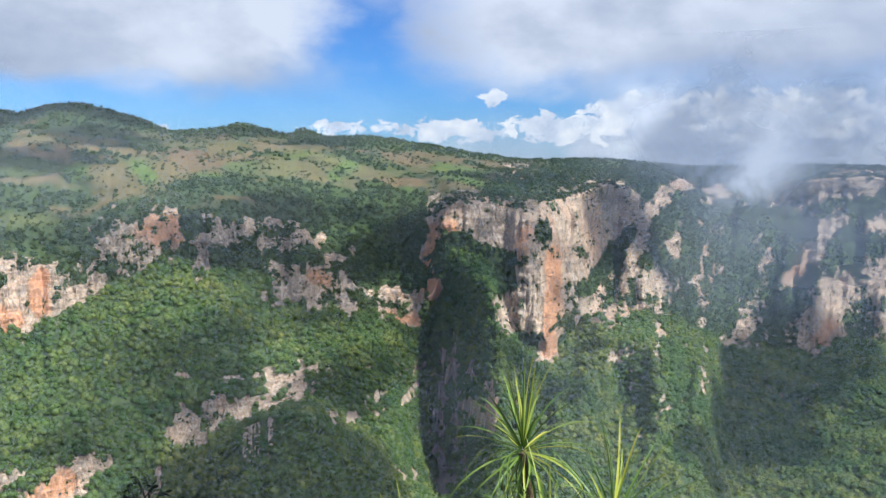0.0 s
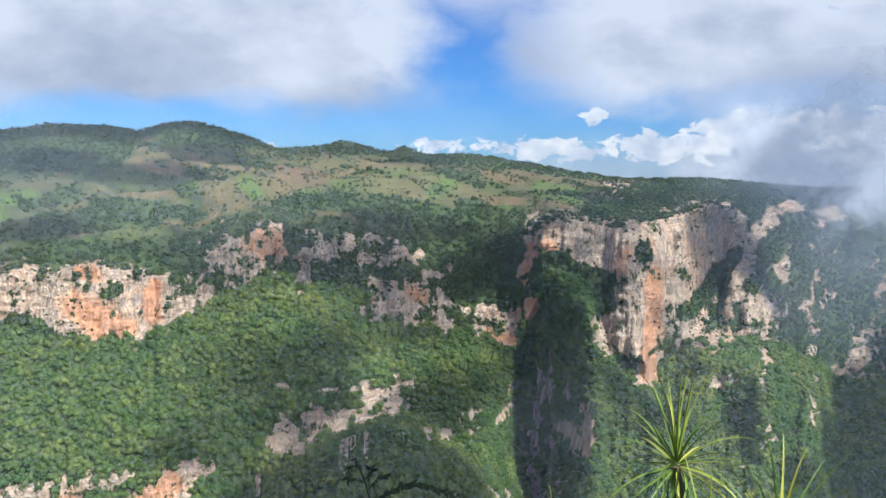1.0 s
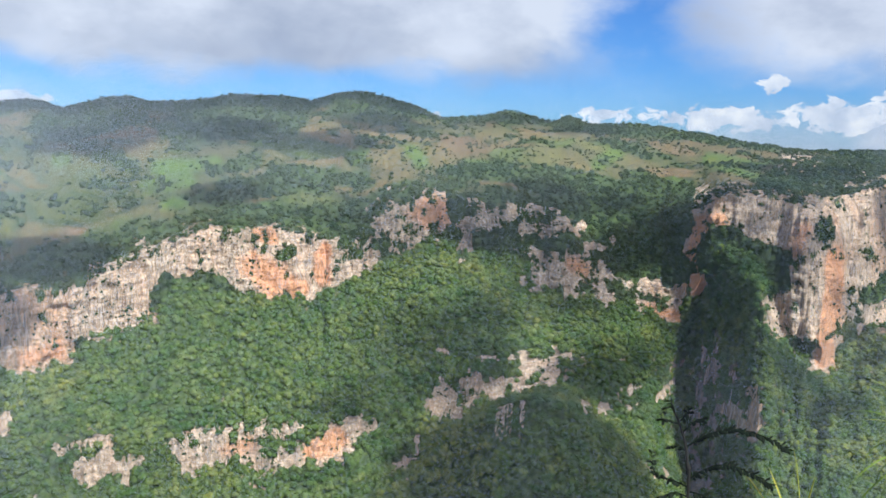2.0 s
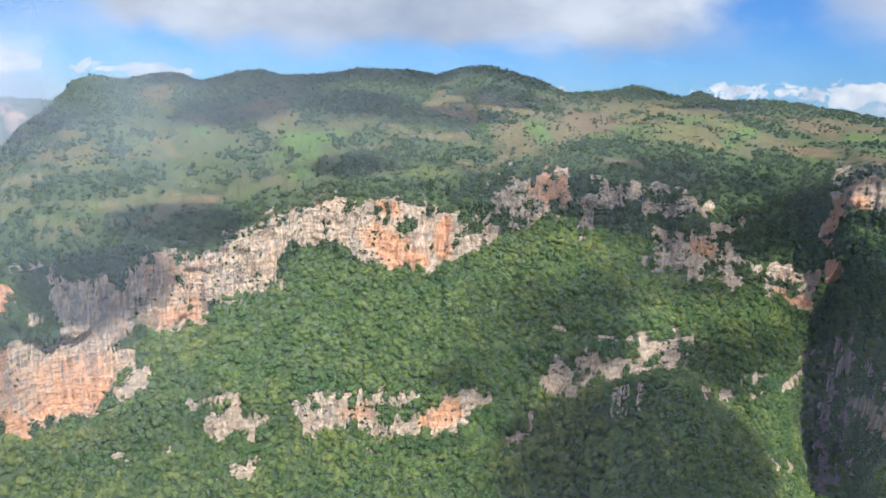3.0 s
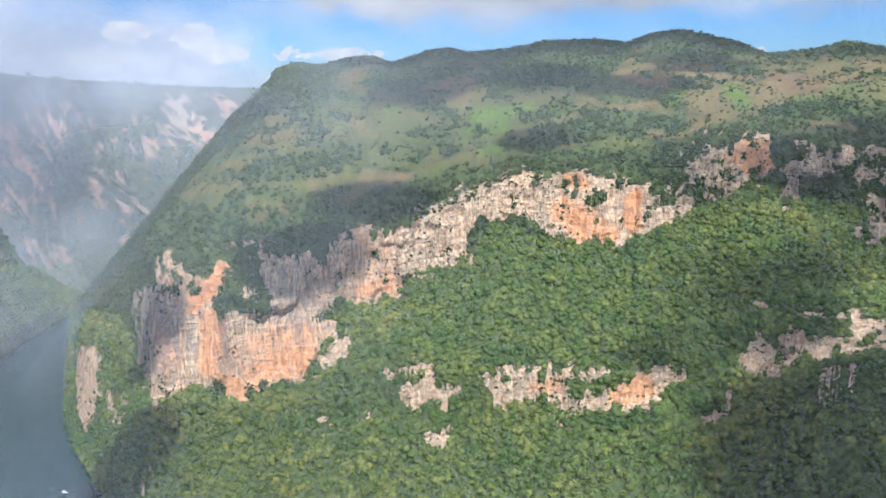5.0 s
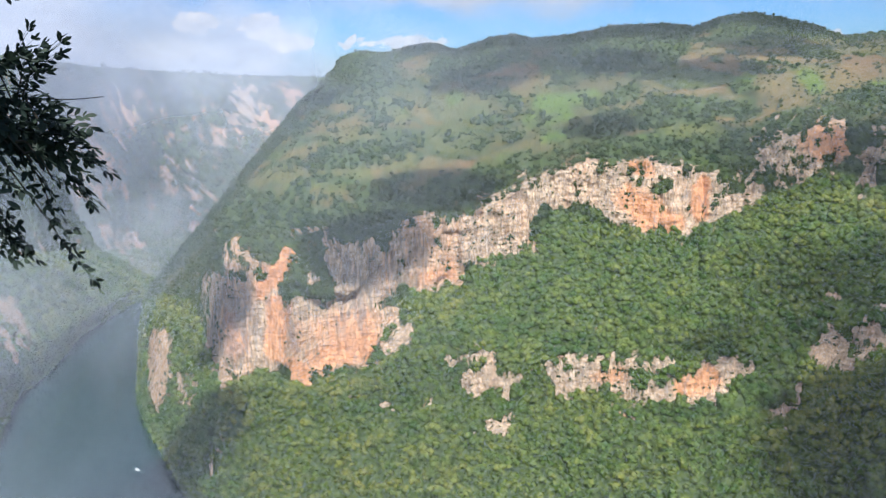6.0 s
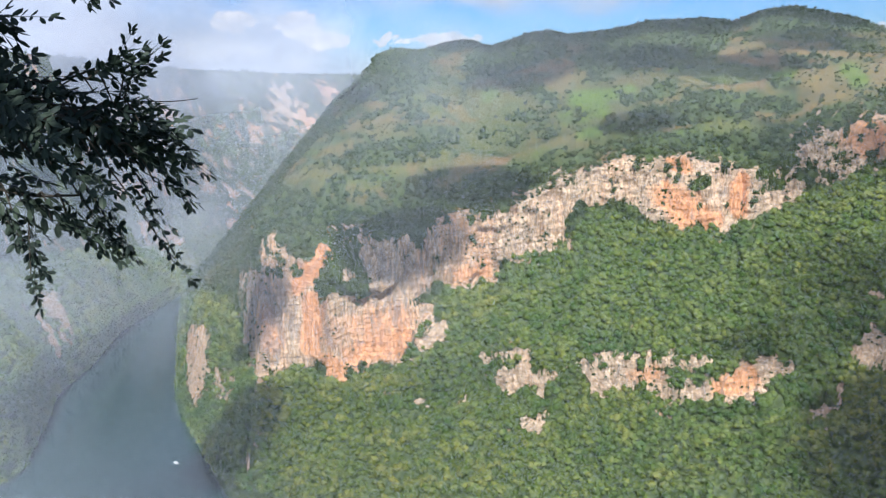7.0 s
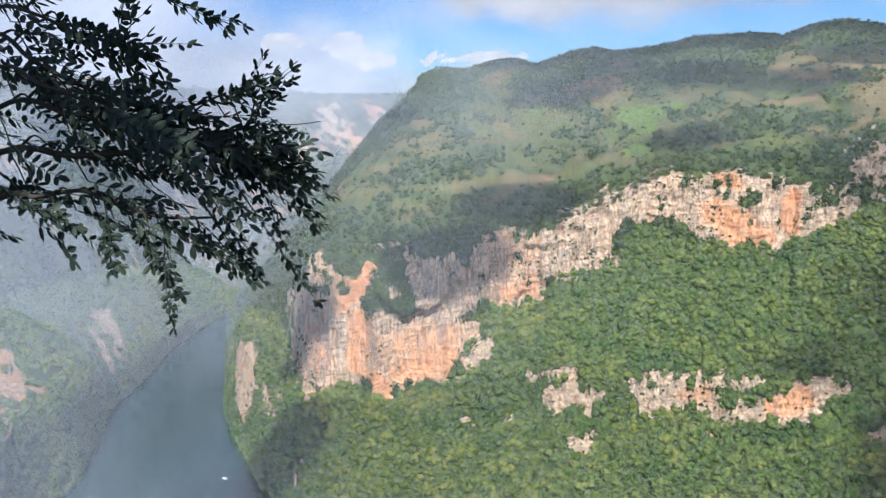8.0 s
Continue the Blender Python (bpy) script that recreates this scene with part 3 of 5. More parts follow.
RUST_TOO = [
    (53.7, -17.3, 49.7, -17.1, 1.24, 0.32),
    (44.6, -13.9, 43.0, -13.5, 0.54, 0.35), (19.5, -4.8, 18.6, -5.5, 0.70, 0.55), (58.5, -16.1, 58.2, -17.6, 0.78, 0.3), (-24.8, -11.1, -25.3, -10.3, 0.58, 0.4),
    (32.8, -20.7, 31.2, -20.3, 0.47, 0.4), (3.5, -10.8, 1.6, -11.2, 0.39, 0.5), (8.9, -8.2, 8.1, -8.6, 0.47, 0.4), (56.1, -14.4, 55.8, -12.9, 0.39, 0.5),
]
# grey stains, with the shade of prow, overhang and scarp painted in too
STAIN_AND_SHADE = [
    (50.5, -13.2, 47.4, -13.8, 1.55, 0.8), (49.4, -15.6, 48.2, -14.5, 1.16, 0.6), (58.9, -13.4, 58.2, -17.6, 1.32, 0.9), (56.9, -15.5, 57.2, -18.5, 0.70, 0.5),
    (-5.1, -11.2, -5.4, -9.3, 0.97, 0.5), (-9.2, -9.9, -9.6, -9.1, 0.85, 0.5), (-3.0, -5.1, -3.8, -5.5, 0.47, 0.6), (-0.6, -12.5, -0.6, -21.4, 1.55, 0.8),
    (54.0, -18.0, 53.9, -16.5, 0.31, 0.6), (6.6, -8.5, 6.6, -10.0, 0.39, 0.5),
]
WOODS = [
    (43.1, 0.2, 38.2, 1.2, 0.93, 1), (34.8, 1.4, 27.7, 1.6, 0.93, 1), (35.9, -0.0, 28.4, 0.4, 0.78, 0.8), (24.7, 2.1, 19.9, 1.9, 0.58, 0.75),
    (40.1, -1.3, 38.2, -2.1, 0.58, 0.8), (33.3, -2.3, 30.5, -1.6, 0.54, 0.8), (32.6, -3.6, 25.8, -3.1, 0.70, 1), (36.3, -6.5, 25.4, -5.4, 1.01, 1),
    (25.4, -5.7, 22.1, -4.5, 1.01, 1), (44.0, -8.3, 37.4, -7.6, 1.16, 1), (51.9, -10.3, 44.4, -8.8, 1.40, 1), (21.5, -3.6, 16.9, -2.8, 0.62, 0.9),
    (51.7, -5.5, 44.7, -4.6, 0.62, 0.7), (42.0, -4.9, 37.8, -4.2, 0.54, 0.6),
]
WOODS_TOO = [
    (11.7, -2.6, 5.6, -3.3, 1.16, 1), (4.8, -2.9, 0.9, -4.8, 1.40, 1), (-3.7, -2.4, -10.0, -0.4, 1.01, 1), (-10.8, -0.8, -23.9, -0.9, 0.70, 0.9),
    (10.2, 1.2, -5.1, 0.3, 0.47, 0.7), (17.6, -2.3, 12.5, -2.2, 0.62, 1), (9.4, -5.3, 5.5, -5.6, 1.94, 1), (10.2, 1.8, 9.4, 1.8, 0.39, 0.9),
    (13.9, 1.6, 12.4, 2.0, 0.70, 0.9), (29.2, -2.4, 23.3, -2.8, 0.70, 0.9), (57.1, -7.9, 51.1, -10.1, 1.16, 0.9), (50.6, 0.1, 46.9, -0.4, 1.01, 0.9),
    (53.1, -3.9, 49.9, -0.3, 0.47, 0.8),
]
GREEN_PLOTS = [
    (53.3, -7.0, 45.4, -1.9, 2.33, 0.2), (45.5, -6.5, 41.6, -3.2, 1.74, 0.2),
    (36.7, -2.2, 33.0, -1.9, 0.47, 0.9), (39.2, -5.9, 37.6, -5.7, 0.31, 1), (36.3, -4.7, 34.1, -4.1, 0.35, 0.7), (42.5, -1.8, 42.2, -1.6, 0.47, 0.6),
    (20.1, -0.8, 19.4, -1.5, 0.47, 0.8), (24.2, -1.4, 23.2, -0.7, 0.39, 0.8), (31.5, -4.8, 28.9, -4.9, 0.35, 0.7), (16.3, -1.6, 14.1, -1.7, 0.35, 1),
    (7.4, -1.3, 6.2, -0.5, 0.47, 0.7), (0.2, -0.9, -2.3, -1.4, 0.54, 0.6), (47.7, -2.2, 46.2, -2.7, 0.78, 0.5), (51.8, -8.2, 48.7, -6.8, 0.54, 0.4),
    (37.3, -3.4, 34.9, -3.0, 0.54, 0.7),
]
STRAW_PLOTS = [
    (29.0, -2.4, 25.9, -2.0, 0.54, 1), (22.3, -1.0, 20.9, -2.1, 0.93, 0.8), (24.8, -2.8, 20.8, -3.2, 0.70, 0.8), (18.2, -1.1, 17.2, -1.5, 0.70, 0.8),
    (49.6, -2.7, 50.9, -4.6, 1.01, 0.55), (54.5, -7.7, 50.2, -7.7, 0.39, 0.7), (48.7, -7.0, 47.9, -6.7, 0.39, 0.8), (38.9, -1.3, 37.1, -0.7, 0.39, 0.7),
    (32.7, 0.2, 23.0, 0.5, 0.54, 0.6), (15.4, 0.2, 9.7, 0.5, 0.31, 0.8), (12.6, -1.8, 9.2, -2.9, 0.54, 0.8), (11.7, -0.7, 8.7, -1.4, 0.78, 0.6),
    (8.7, -0.6, 4.0, -1.8, 0.78, 0.5),
]
UPSTREAM_ROCK = [
    (57.9, -3.8, 56.3, -2.3, 0.70, 1), (55.9, -1.4, 54.8, -2.9, 0.85, 1), (53.5, -0.9, 52.9, -1.5, 0.47, 1), (54.4, -3.9, 55.1, -5.5, 0.50, 0.9),
    (60.9, -3.4, 60.8, -3.1, 0.35, 0.8), (62.2, -4.3, 61.9, -3.9, 0.35, 0.6), (61.7, -5.9, 60.6, -7.3, 0.50, 0.7), (60.0, -7.3, 58.3, -8.4, 0.54, 0.6),
    (60.6, -9.5, 59.8, -9.7, 0.39, 0.9), (64.2, -10.3, 63.6, -10.5, 0.58, 1), (65.2, -4.8, 64.3, -2.0, 1.16, 0.75), (66.6, -6.6, 65.1, -6.6, 0.47, 0.85),
    (71.8, -14.0, 71.4, -15.1, 0.85, 1), (77.9, -15.1, 77.9, -17.8, 0.85, 0.9), (72.9, -13.1, 72.4, -13.7, 0.39, 0.7), (65.5, -9.3, 65.5, -9.5, 0.39, 0.7),
]


def lattice(ix, iy, iz, seed):
    h = (ix * 374761393 + iy * 668265263 + iz * 2147483647 + seed * 974634721) & 0xFFFFFFFF
    h = ((h ^ (h >> 13)) * 1274126177) & 0xFFFFFFFF
    return ((h ^ (h >> 16)) & 0xFFFF) / 65535.0


def vnoise(x, y, z, seed=0):
    """Smooth value noise from 0 to 1 on arrays."""
    p = [np.broadcast_to(np.asarray(a, float), np.broadcast(x, y, z).shape) for a in (x, y, z)]
    i = [np.floor(a).astype(np.int64) for a in p]
    f = [a - b for a, b in zip(p, i)]
    f = [a * a * (3 - 2 * a) for a in f]
    out = 0.0
    for dx in (0, 1):
        for dy in (0, 1):
            for dz in (0, 1):
                w = (f[0] if dx else 1 - f[0]) * (f[1] if dy else 1 - f[1]) * (f[2] if dz else 1 - f[2])
                out = out + w * lattice(i[0] + dx, i[1] + dy, i[2] + dz, seed)
    return out


def fbm(x, y, z, octaves=4, seed=0, gain=0.5):
    total, amp, norm = 0.0, 1.0, 0.0
    for k in range(octaves):
        total = total + amp * vnoise(x * 2**k, y * 2**k, z * 2**k, seed + 17 * k)
        norm += amp
        amp *= gain
    return total / norm


def line_at(rows, stations, soften):
    """A break line sampled at the stations, with its kinks rounded."""
    a = np.array(rows, float)
    step = stations[1] - stations[0]
    k = max(1, int(3 * soften / step))
    w = np.exp(-0.5 * (np.arange(-k, k + 1) * step / soften) ** 2)
    w /= w.sum()
    wide = np.concatenate([stations[0] + step * np.arange(-k, 0), stations, stations[-1] + step * np.arange(1, k + 1)])
    return np.stack([np.convolve(np.interp(wide, a[:, 0], a[:, c]), w, "valid") for c in (1, 2, 3)], -1)


def smooth01(x, lo, hi):
    t = np.clip((x - lo) / (hi - lo), 0, 1)
    return t * t * (3 - 2 * t)


def loft(lines, counts, powers):
    """Rows of points from line to line; also each row's band and its place within the band."""
    rows, band, part_way = [], [], []
    for b, (n, p) in enumerate(zip(counts, powers)):
        for k in range(n):
            t = k / n
            s = t**p
            rows.append(lines[b] * (1 - s) + lines[b + 1] * s)
            band.append(b)
            part_way.append(t)
    rows.append(lines[-1])
    band.append(len(counts) - 1)
    part_way.append(1.0)
    return np.array(rows), np.array(band), np.array(part_way)


def grid_mesh(name, grid, attributes, mat):
    r, c, _ = grid.shape
    mesh = bpy.data.meshes.new(name)
    i = (np.arange(r - 1)[:, None] * c + np.arange(c - 1)[None, :]).ravel()
    quads = np.stack([i, i + 1, i + c + 1, i + c], -1)
    mesh.vertices.add(r * c)
    mesh.vertices.foreach_set("co", grid.reshape(-1).astype(np.float32))
    mesh.loops.add(quads.size)
    mesh.loops.foreach_set("vertex_index", quads.ravel().astype(np.int32))
    mesh.polygons.add(len(quads))
    mesh.polygons.foreach_set("loop_start", np.arange(0, quads.size, 4, dtype=np.int32))
    mesh.update(calc_edges=True)
    for key, values in attributes.items():
        mesh.attributes.new(key, "FLOAT", "POINT").data.foreach_set("value", values.reshape(-1).astype(np.float32))
    mesh.materials.append(mat)
    return mesh


def radial(grid):
    d = grid[..., :2].copy()
    d /= np.linalg.norm(d, axis=-1, keepdims=True)
    return d


# ---- the far side of the canyon, from the plateau's crest down to the river ----
STATIONS = np.arange(-31.0, 76.0, 0.105)
crest, knoll, rim, foot, scarp, scarp_foot, apron = (line_at(q, STATIONS, s) for q, s in ((CREST, 0.22), (KNOLL, 1.0), (RIM, 0.22), (FOOT, 0.22), (SCARP, 0.3), (SCARPFOOT, 0.3), (APRON, 0.6)))
for line, swing, seed in ((rim, 9, 501), (foot, 18, 511), (scarp, 14, 521), (scarp_foot, 10, 531), (crest, 5, 541)):
    line[:, 2] += (fbm(STATIONS * 1.5, 0.0, 0.5, 4, seed, 0.6) - 0.5) * swing * np.where(STATIONS < 62, 1, 0.3)
apron[:, 2] = np.maximum(apron[:, 2], 0.5)
behind = crest * np.array([1.35, 1.35, 1.0]) - np.array([0, 0, 70.0])
horizon = crest / np.linalg.norm(crest[:, :2], axis=1, keepdims=True) * 4600
horizon[:, 2] = 420
shore = apron * np.interp(STATIONS, [48, 62], [0.78, 0.985])[:, None]
shore[:, 2] = -10
massif, BAND, WAY = loft([horizon, behind, crest, knoll, rim, foot, scarp, scarp_foot, apron, shore], [3, 6, 16, 40, 72, 44, 30, 26, 5], [1, 1, 1, 1.15, 1, 1, 1, 1, 1])
U = np.broadcast_to(STATIONS, massif.shape[:2])
bandg = np.broadcast_to(BAND[:, None], U.shape)
wayg = np.broadcast_to(WAY[:, None], U.shape)
X, Y, Z = massif[..., 0], massif[..., 1], massif[..., 2]
is_cliff = (bandg == 4).astype(float)
is_scarp = (bandg == 6).astype(float)
flute_wide = fbm(U * 1.1, Z / 160, 0.3, 4, 21) - 0.5
ledge = fbm(U * 1.3, Z / 8, 0.1, 3, 41) - 0.5
east = 1 - smooth01(U, -9, -3)
rib = (fbm(U * 0.36, Z / 420, 0.8, 3, 61) - 0.5) * east
out = radial(massif)
# beds of limestone: each one a step, set back a little from the one under it
bed_z = Z / 11 + 2.2 * fbm(U * 0.35, Z / 90, 0.5, 3, 43) + 1.0 * fbm(U * 1.7, Z / 40, 0.2, 2, 44)
bed = bed_z - np.floor(bed_z)
bed_depth = lattice(np.floor(bed_z).astype(np.int64), np.floor(U / 1.6).astype(np.int64), np.zeros(U.shape, np.int64), 7)
steps = (smooth01(bed, 0.0, 0.25) - smooth01(bed, 0.75, 1.0)) * (0.8 + 3.6 * bed_depth) * (0.3 + 0.7 * smooth01(U, 1, 3) * (1 - smooth01(U, 16, 19)))
flute = flute_wide * 34 + rib * 190 + (fbm(U * 2.4, Z / 60, 0.7, 3, 33, 0.6) - 0.5) * 15 + ledge * 9 + steps + (fbm(U * 0.9, Z / 30, 0.4, 2, 35) - 0.5) * 12
swell = (fbm(X / 70, Y / 70, Z / 70, 4, 3) - 0.5) * 16
ends = np.clip(np.minimum(wayg, 1 - wayg) * 8, 0, 1)
calm = 1 - 0.72 * smooth01(U, 46.5, 48) * (1 - smooth01(U, 56, 58))
alcove = np.exp(-(((U - 51.2) / 2.9) ** 4)) * smooth01(wayg + 0.25 * flute_wide - 0.05 * np.cos((U - 51.2) * 0.9), 0.36, 0.46)
buttress = np.exp(-(((U - 54.9) / 0.7) ** 2)) * smooth01(wayg, 0.0, 0.5)
flute = flute + (fbm(U * 4.5, Z / 130, 0.9, 3, 37, 0.6) - 0.5) * 9 * (1 - smooth01(U, 44, 48))
flute = flute * calm - 16 * alcove + 14 * buttress
push = (is_cliff * flute + is_scarp * flute * 0.5) * ends
massif = massif.copy()
massif[..., 0] -= out[..., 0] * push
massif[..., 1] -= out[..., 1] * push
spur = smooth01(U, -22, -17) * (1 - smooth01(U, -6, -3))
ribs = (fbm(U * 0.40, Z / 300, 0.2, 3, 71) - 0.5) * 230 + (fbm(U * 1.9, Z / 90, 0.6, 3, 73) - 0.5) * 34
slopes = smooth01(bandg + wayg, 5.0, 5.5) * (1 - smooth01(bandg + wayg, 7.2, 8.0))
massif[..., 0] -= out[..., 0] * ribs * slopes * spur
massif[..., 1] -= out[..., 1] * ribs * slopes * spur
low = ((bandg == 5) | (bandg == 7) | (bandg == 3)) * ends * (1 + 1.6 * east * (bandg != 3))
massif[..., 2] += swell * low


def cover(grid, *lists, warp=0.45, edge=0.5, swell=1.0):
    """How far each point of a grid lies within the strokes of the lists, 0 to 1, with wandering outlines."""
    gx, gy, gz = grid[..., 0], grid[..., 1], grid[..., 2]
    dist = np.hypot(gx, gy)
    b = np.degrees(np.arctan2(-gx, gy)) + warp * 2 * (fbm(gx / 24, gy / 24, gz / 24, 4, 811) - 0.5)
    d = np.degrees(np.arctan2(gz - EYE, dist)) + warp * 2 * (fbm(gx / 24, gy / 24, gz / 16, 4, 823) - 0.5)
    total = np.zeros(b.shape)
    for b0, d0, b1, d1, half, amount in (row for rows in lists for row in rows):
        vb, vd = b1 - b0, d1 - d0
        t = np.clip(((b - b0) * vb + (d - d0) * vd) / (vb * vb + vd * vd + 1e-9), 0, 1)
        far = np.hypot(b - b0 - t * vb, d - d0 - t * vd) / (half * swell)
        total = np.maximum(total, amount * (1 - smooth01(far, 1 - edge, 1 + edge)))
    return total


patch = 0.5 + 0.75 * (fbm(X / 11, Y / 11, Z / 30, 5, 5, 0.62) - 0.5) + 0.6 * ledge + 0.3 * flute_wide + 0.9 * rib
tatter = (fbm(X / 14, Y / 14, Z / 26, 5, 15, 0.68) - 0.5) * 1.5 + (fbm(U * 2.6, Z / 90, 0.4, 4, 17, 0.62) - 0.5) * 0.9 + ledge * 0.9
bare = cover(massif, WEST_ROCK, OVERHANG_ROCK, PROW_ROCK, MIDDLE_ROCK, SCARP_ROCK, MAIN_ROCK, warp=0.5, edge=0.75, swell=1.22)
bare = np.maximum(bare, 0.85 * cover(massif, SPUR_ROCK, warp=0.5, edge=0.9))
bare = np.maximum(bare, cover(massif, LOW_ROCK, warp=0.5, edge=0.8, swell=1.5))
bare = np.maximum(bare, np.minimum(1.2 * cover(massif, EAST_ROCK, warp=0.6, edge=0.8, swell=1.45), 1))
leafy = cover(massif, GREENERY)
rocky = smooth01(bare - leafy + tatter * smooth01(bare, 0.0, 0.12) * (1 + 0.7 * smooth01(U, 1, 3) * (1 - smooth01(U, 21, 24)) - 0.45 * smooth01(U, 47, 48.5) * smooth01(wayg, 0.3, 0.5)), 0.12, 0.95)
# crags break through the forest above and below the cliffs here and there
stray = smooth01(fbm(X / 26, Y / 26, Z / 14, 5, 9, 0.65), 0.68, 0.715) * (((bandg == 5) & ((wayg > 0.75) | (wayg < 0.15))) | ((bandg == 7) & (wayg < 0.45)) | (bandg == 6) | (bandg == 4)).astype(float)
rocky = np.maximum(rocky, stray * 0.8 * (1 - leafy))
wooded = cover(massif, WOODS, WOODS_TOO, warp=0.35, edge=0.6)
wooded = np.maximum(wooded + (fbm(X / 30, Y / 30, 0.5, 4, 57, 0.6) - 0.5) * 1.1 * (wooded > 0.02), 1.1 * smooth01(fbm(X / 60, Y / 60, 0.5, 5, 55, 0.6), 0.57, 0.64))
wooded = np.maximum(wooded, smooth01(U, 42, 48) * smooth01(fbm(X / 38, Y / 38, 0.3, 5, 59, 0.62), 0.50, 0.57))
fields = ((bandg == 3) * (1 - smooth01(wayg + (fbm(X / 90, Y / 90, 0, 4, 77) - 0.5) * 0.5, 0.84, 0.95)) + (bandg == 2) * smooth01(wayg + (patch - 0.5) * 0.8, 0.25, 0.65) + (bandg <= 1) * 0.5) * (1 - smooth01(wooded, 0.35, 0.7))
straw = cover(massif, STRAW_PLOTS, warp=0.2, edge=0.35) * fields
lush = cover(massif, GREEN_PLOTS, warp=0.15, edge=0.3) * fields
ochre = fbm(X / 60, Y / 60, Z / 200, 3, 91) * 0.55 + 0.75 * cover(massif, RUST, RUST_TOO, warp=0.35, edge=0.7)
stained_or_shaded = cover(massif, STAIN_AND_SHADE, warp=0.5, edge=0.8)
far_side = tagged(new("canyon_wall_far", grid_mesh("canyon_wall_far", massif, {"rock": rocky, "field": fields, "ochre": ochre, "straw": straw, "lush": lush, "stain_and_shade": stained_or_shaded}, GROUND)), "limestone canyon wall with two cliff bands under a farmed plateau", "canyon wall", kind="structure")

# ---- the bank beyond the river bend ----
BANK = np.arange(0.0, 7.0, 0.012)
lines = [line_at(q, BANK, 0.06) for q in (LCREST, LFOOT, LBENCH, LBLUFF, LSHORE)]
lines[3][:, 2] = np.maximum(lines[3][:, 2], 6)
lines[2][:, 2] = np.maximum(lines[2][:, 2], 14)
lines[4][:, 2] = 0.3
far_back = lines[0] * np.array([1.25, 1.25, 1.0])
under = lines[4] * np.array([0.98, 0.98, 1.0]) - np.array([0, 0, 12.0])
bank, BAND2, WAY2 = loft([far_back] + lines + [under], [3, 70, 30, 18, 12, 2], [1, 0.9, 1, 1, 1, 1])
V = np.broadcast_to(BANK, bank.shape[:2])
band2 = np.broadcast_to(BAND2[:, None], V.shape)
way2 = np.broadcast_to(WAY2[:, None], V.shape)
bx, by, bz = bank[..., 0], bank[..., 1], bank[..., 2]
patch2 = 0.5 + 0.6 * (fbm(bx / 24, by / 24, bz / 40, 4, 105, 0.6) - 0.5) + 0.45 * (fbm(bx / 120, by / 120, bz / 60, 3, 106) - 0.5)
cliff2 = (band2 == 1) * 1.0
bluff2 = (band2 == 3) * 1.0
flute2 = (fbm(bx / 150, by / 150, bz / 500, 4, 121) - 0.5) * 190 + (fbm(bx / 40, by / 40, bz / 120, 3, 131) - 0.5) * 45 + (fbm(bx / 200, by / 200, bz / 40, 3, 141) - 0.5) * 36
ends2 = np.clip(np.minimum(way2, 1 - way2) * 6, 0, 1)
out2 = radial(bank)
push2 = (cliff2 * flute2 + bluff2 * flute2 * 0.3) * ends2
bank = bank.copy()
bank[..., 0] -= out2[..., 0] * push2
bank[..., 1] -= out2[..., 1] * push2
bank[..., 2] += ((band2 == 2) | (band2 == 1)) * ends2 * (fbm(bx / 90, by / 90, bz / 90, 4, 151) - 0.5) * 40
bare2 = cover(bank, UPSTREAM_ROCK, warp=0.6, edge=0.9, swell=1.35)
streak2 = fbm(bx / 22, by / 22, bz / 60, 5, 107, 0.66) - 0.5
rocky2 = smooth01(bare2 * 0.95 + streak2 * 4.0 * (bare2 > 0.02), 0.15, 1.25)
rocky2 = np.maximum(rocky2, cliff2 * smooth01(patch2 + streak2 * 1.8, 0.55, 0.90) * 0.7)
rocky2 = np.minimum(rocky2, 0.74)
ochre2 = fbm(bx / 110, by / 110, bz / 200, 3, 161) * 0.85
far_bank = tagged(new("canyon_wall_upstream", grid_mesh("canyon_wall_upstream", bank, {"rock": rocky2, "field": np.zeros_like(rocky2), "ochre": ochre2}, GROUND)), "hazy pale cliffs above the river bend", "canyon wall", kind="structure")

# ---- the near side, under and behind the viewpoint ----
PROFILE = [(-2600, 560), (-900, 545), (-300, 500), (-60, 453), (-6, 448.8), (0.6, 448.25), (1.4, 447.2), (3, 444.6), (5.5, 440.5), (8, 436), (15, 424), (40, 380), (80, 300), (160, 180), (250, 90), (340, 25), (400, -12)]
GENTLE = [(0.6, 448.25), (3, 447.6), (5.5, 446.9), (7, 445.5), (8, 443), (15, 428), (40, 380)]
side = np.concatenate([-np.geomspace(2600, 5, 60), np.arange(-4.75, 4.8, 0.25), np.geomspace(5, 2600, 60)])
deep = np.concatenate([np.interp(np.linspace(0, 4, 20), range(5), [q[0] for q in PROFILE[:5]]), np.linspace(-5.5, 8, 55), np.interp(np.linspace(9, 16, 60), range(17), [q[0] for q in PROFILE])[1:]])
sx, dy = np.meshgrid(side, deep)
mild = smooth01(sx, -0.1, 0.5) * (dy > 0.6) * (dy < 40)
sz = np.interp(dy, *zip(*PROFILE)) * (1 - mild) + np.interp(dy, *zip(*GENTLE)) * mild
bend = -0.42 * np.clip(-sx, 0, 2) - 1.6 * np.maximum(-sx - 2.0, 0) - 0.25 * np.maximum(sx - 60, 0)
rough = np.clip(np.abs(dy) / 20, 0.01, 1) * (fbm(sx / 25, dy / 25, 0.2, 4, 201) - 0.5) * 10
near = np.stack([sx, dy + bend, sz + rough], -1)
steep = smooth01(dy, 20, 60) * smooth01(fbm(sx / 40, dy / 40, sz / 40, 4, 211), 0.45, 0.55)
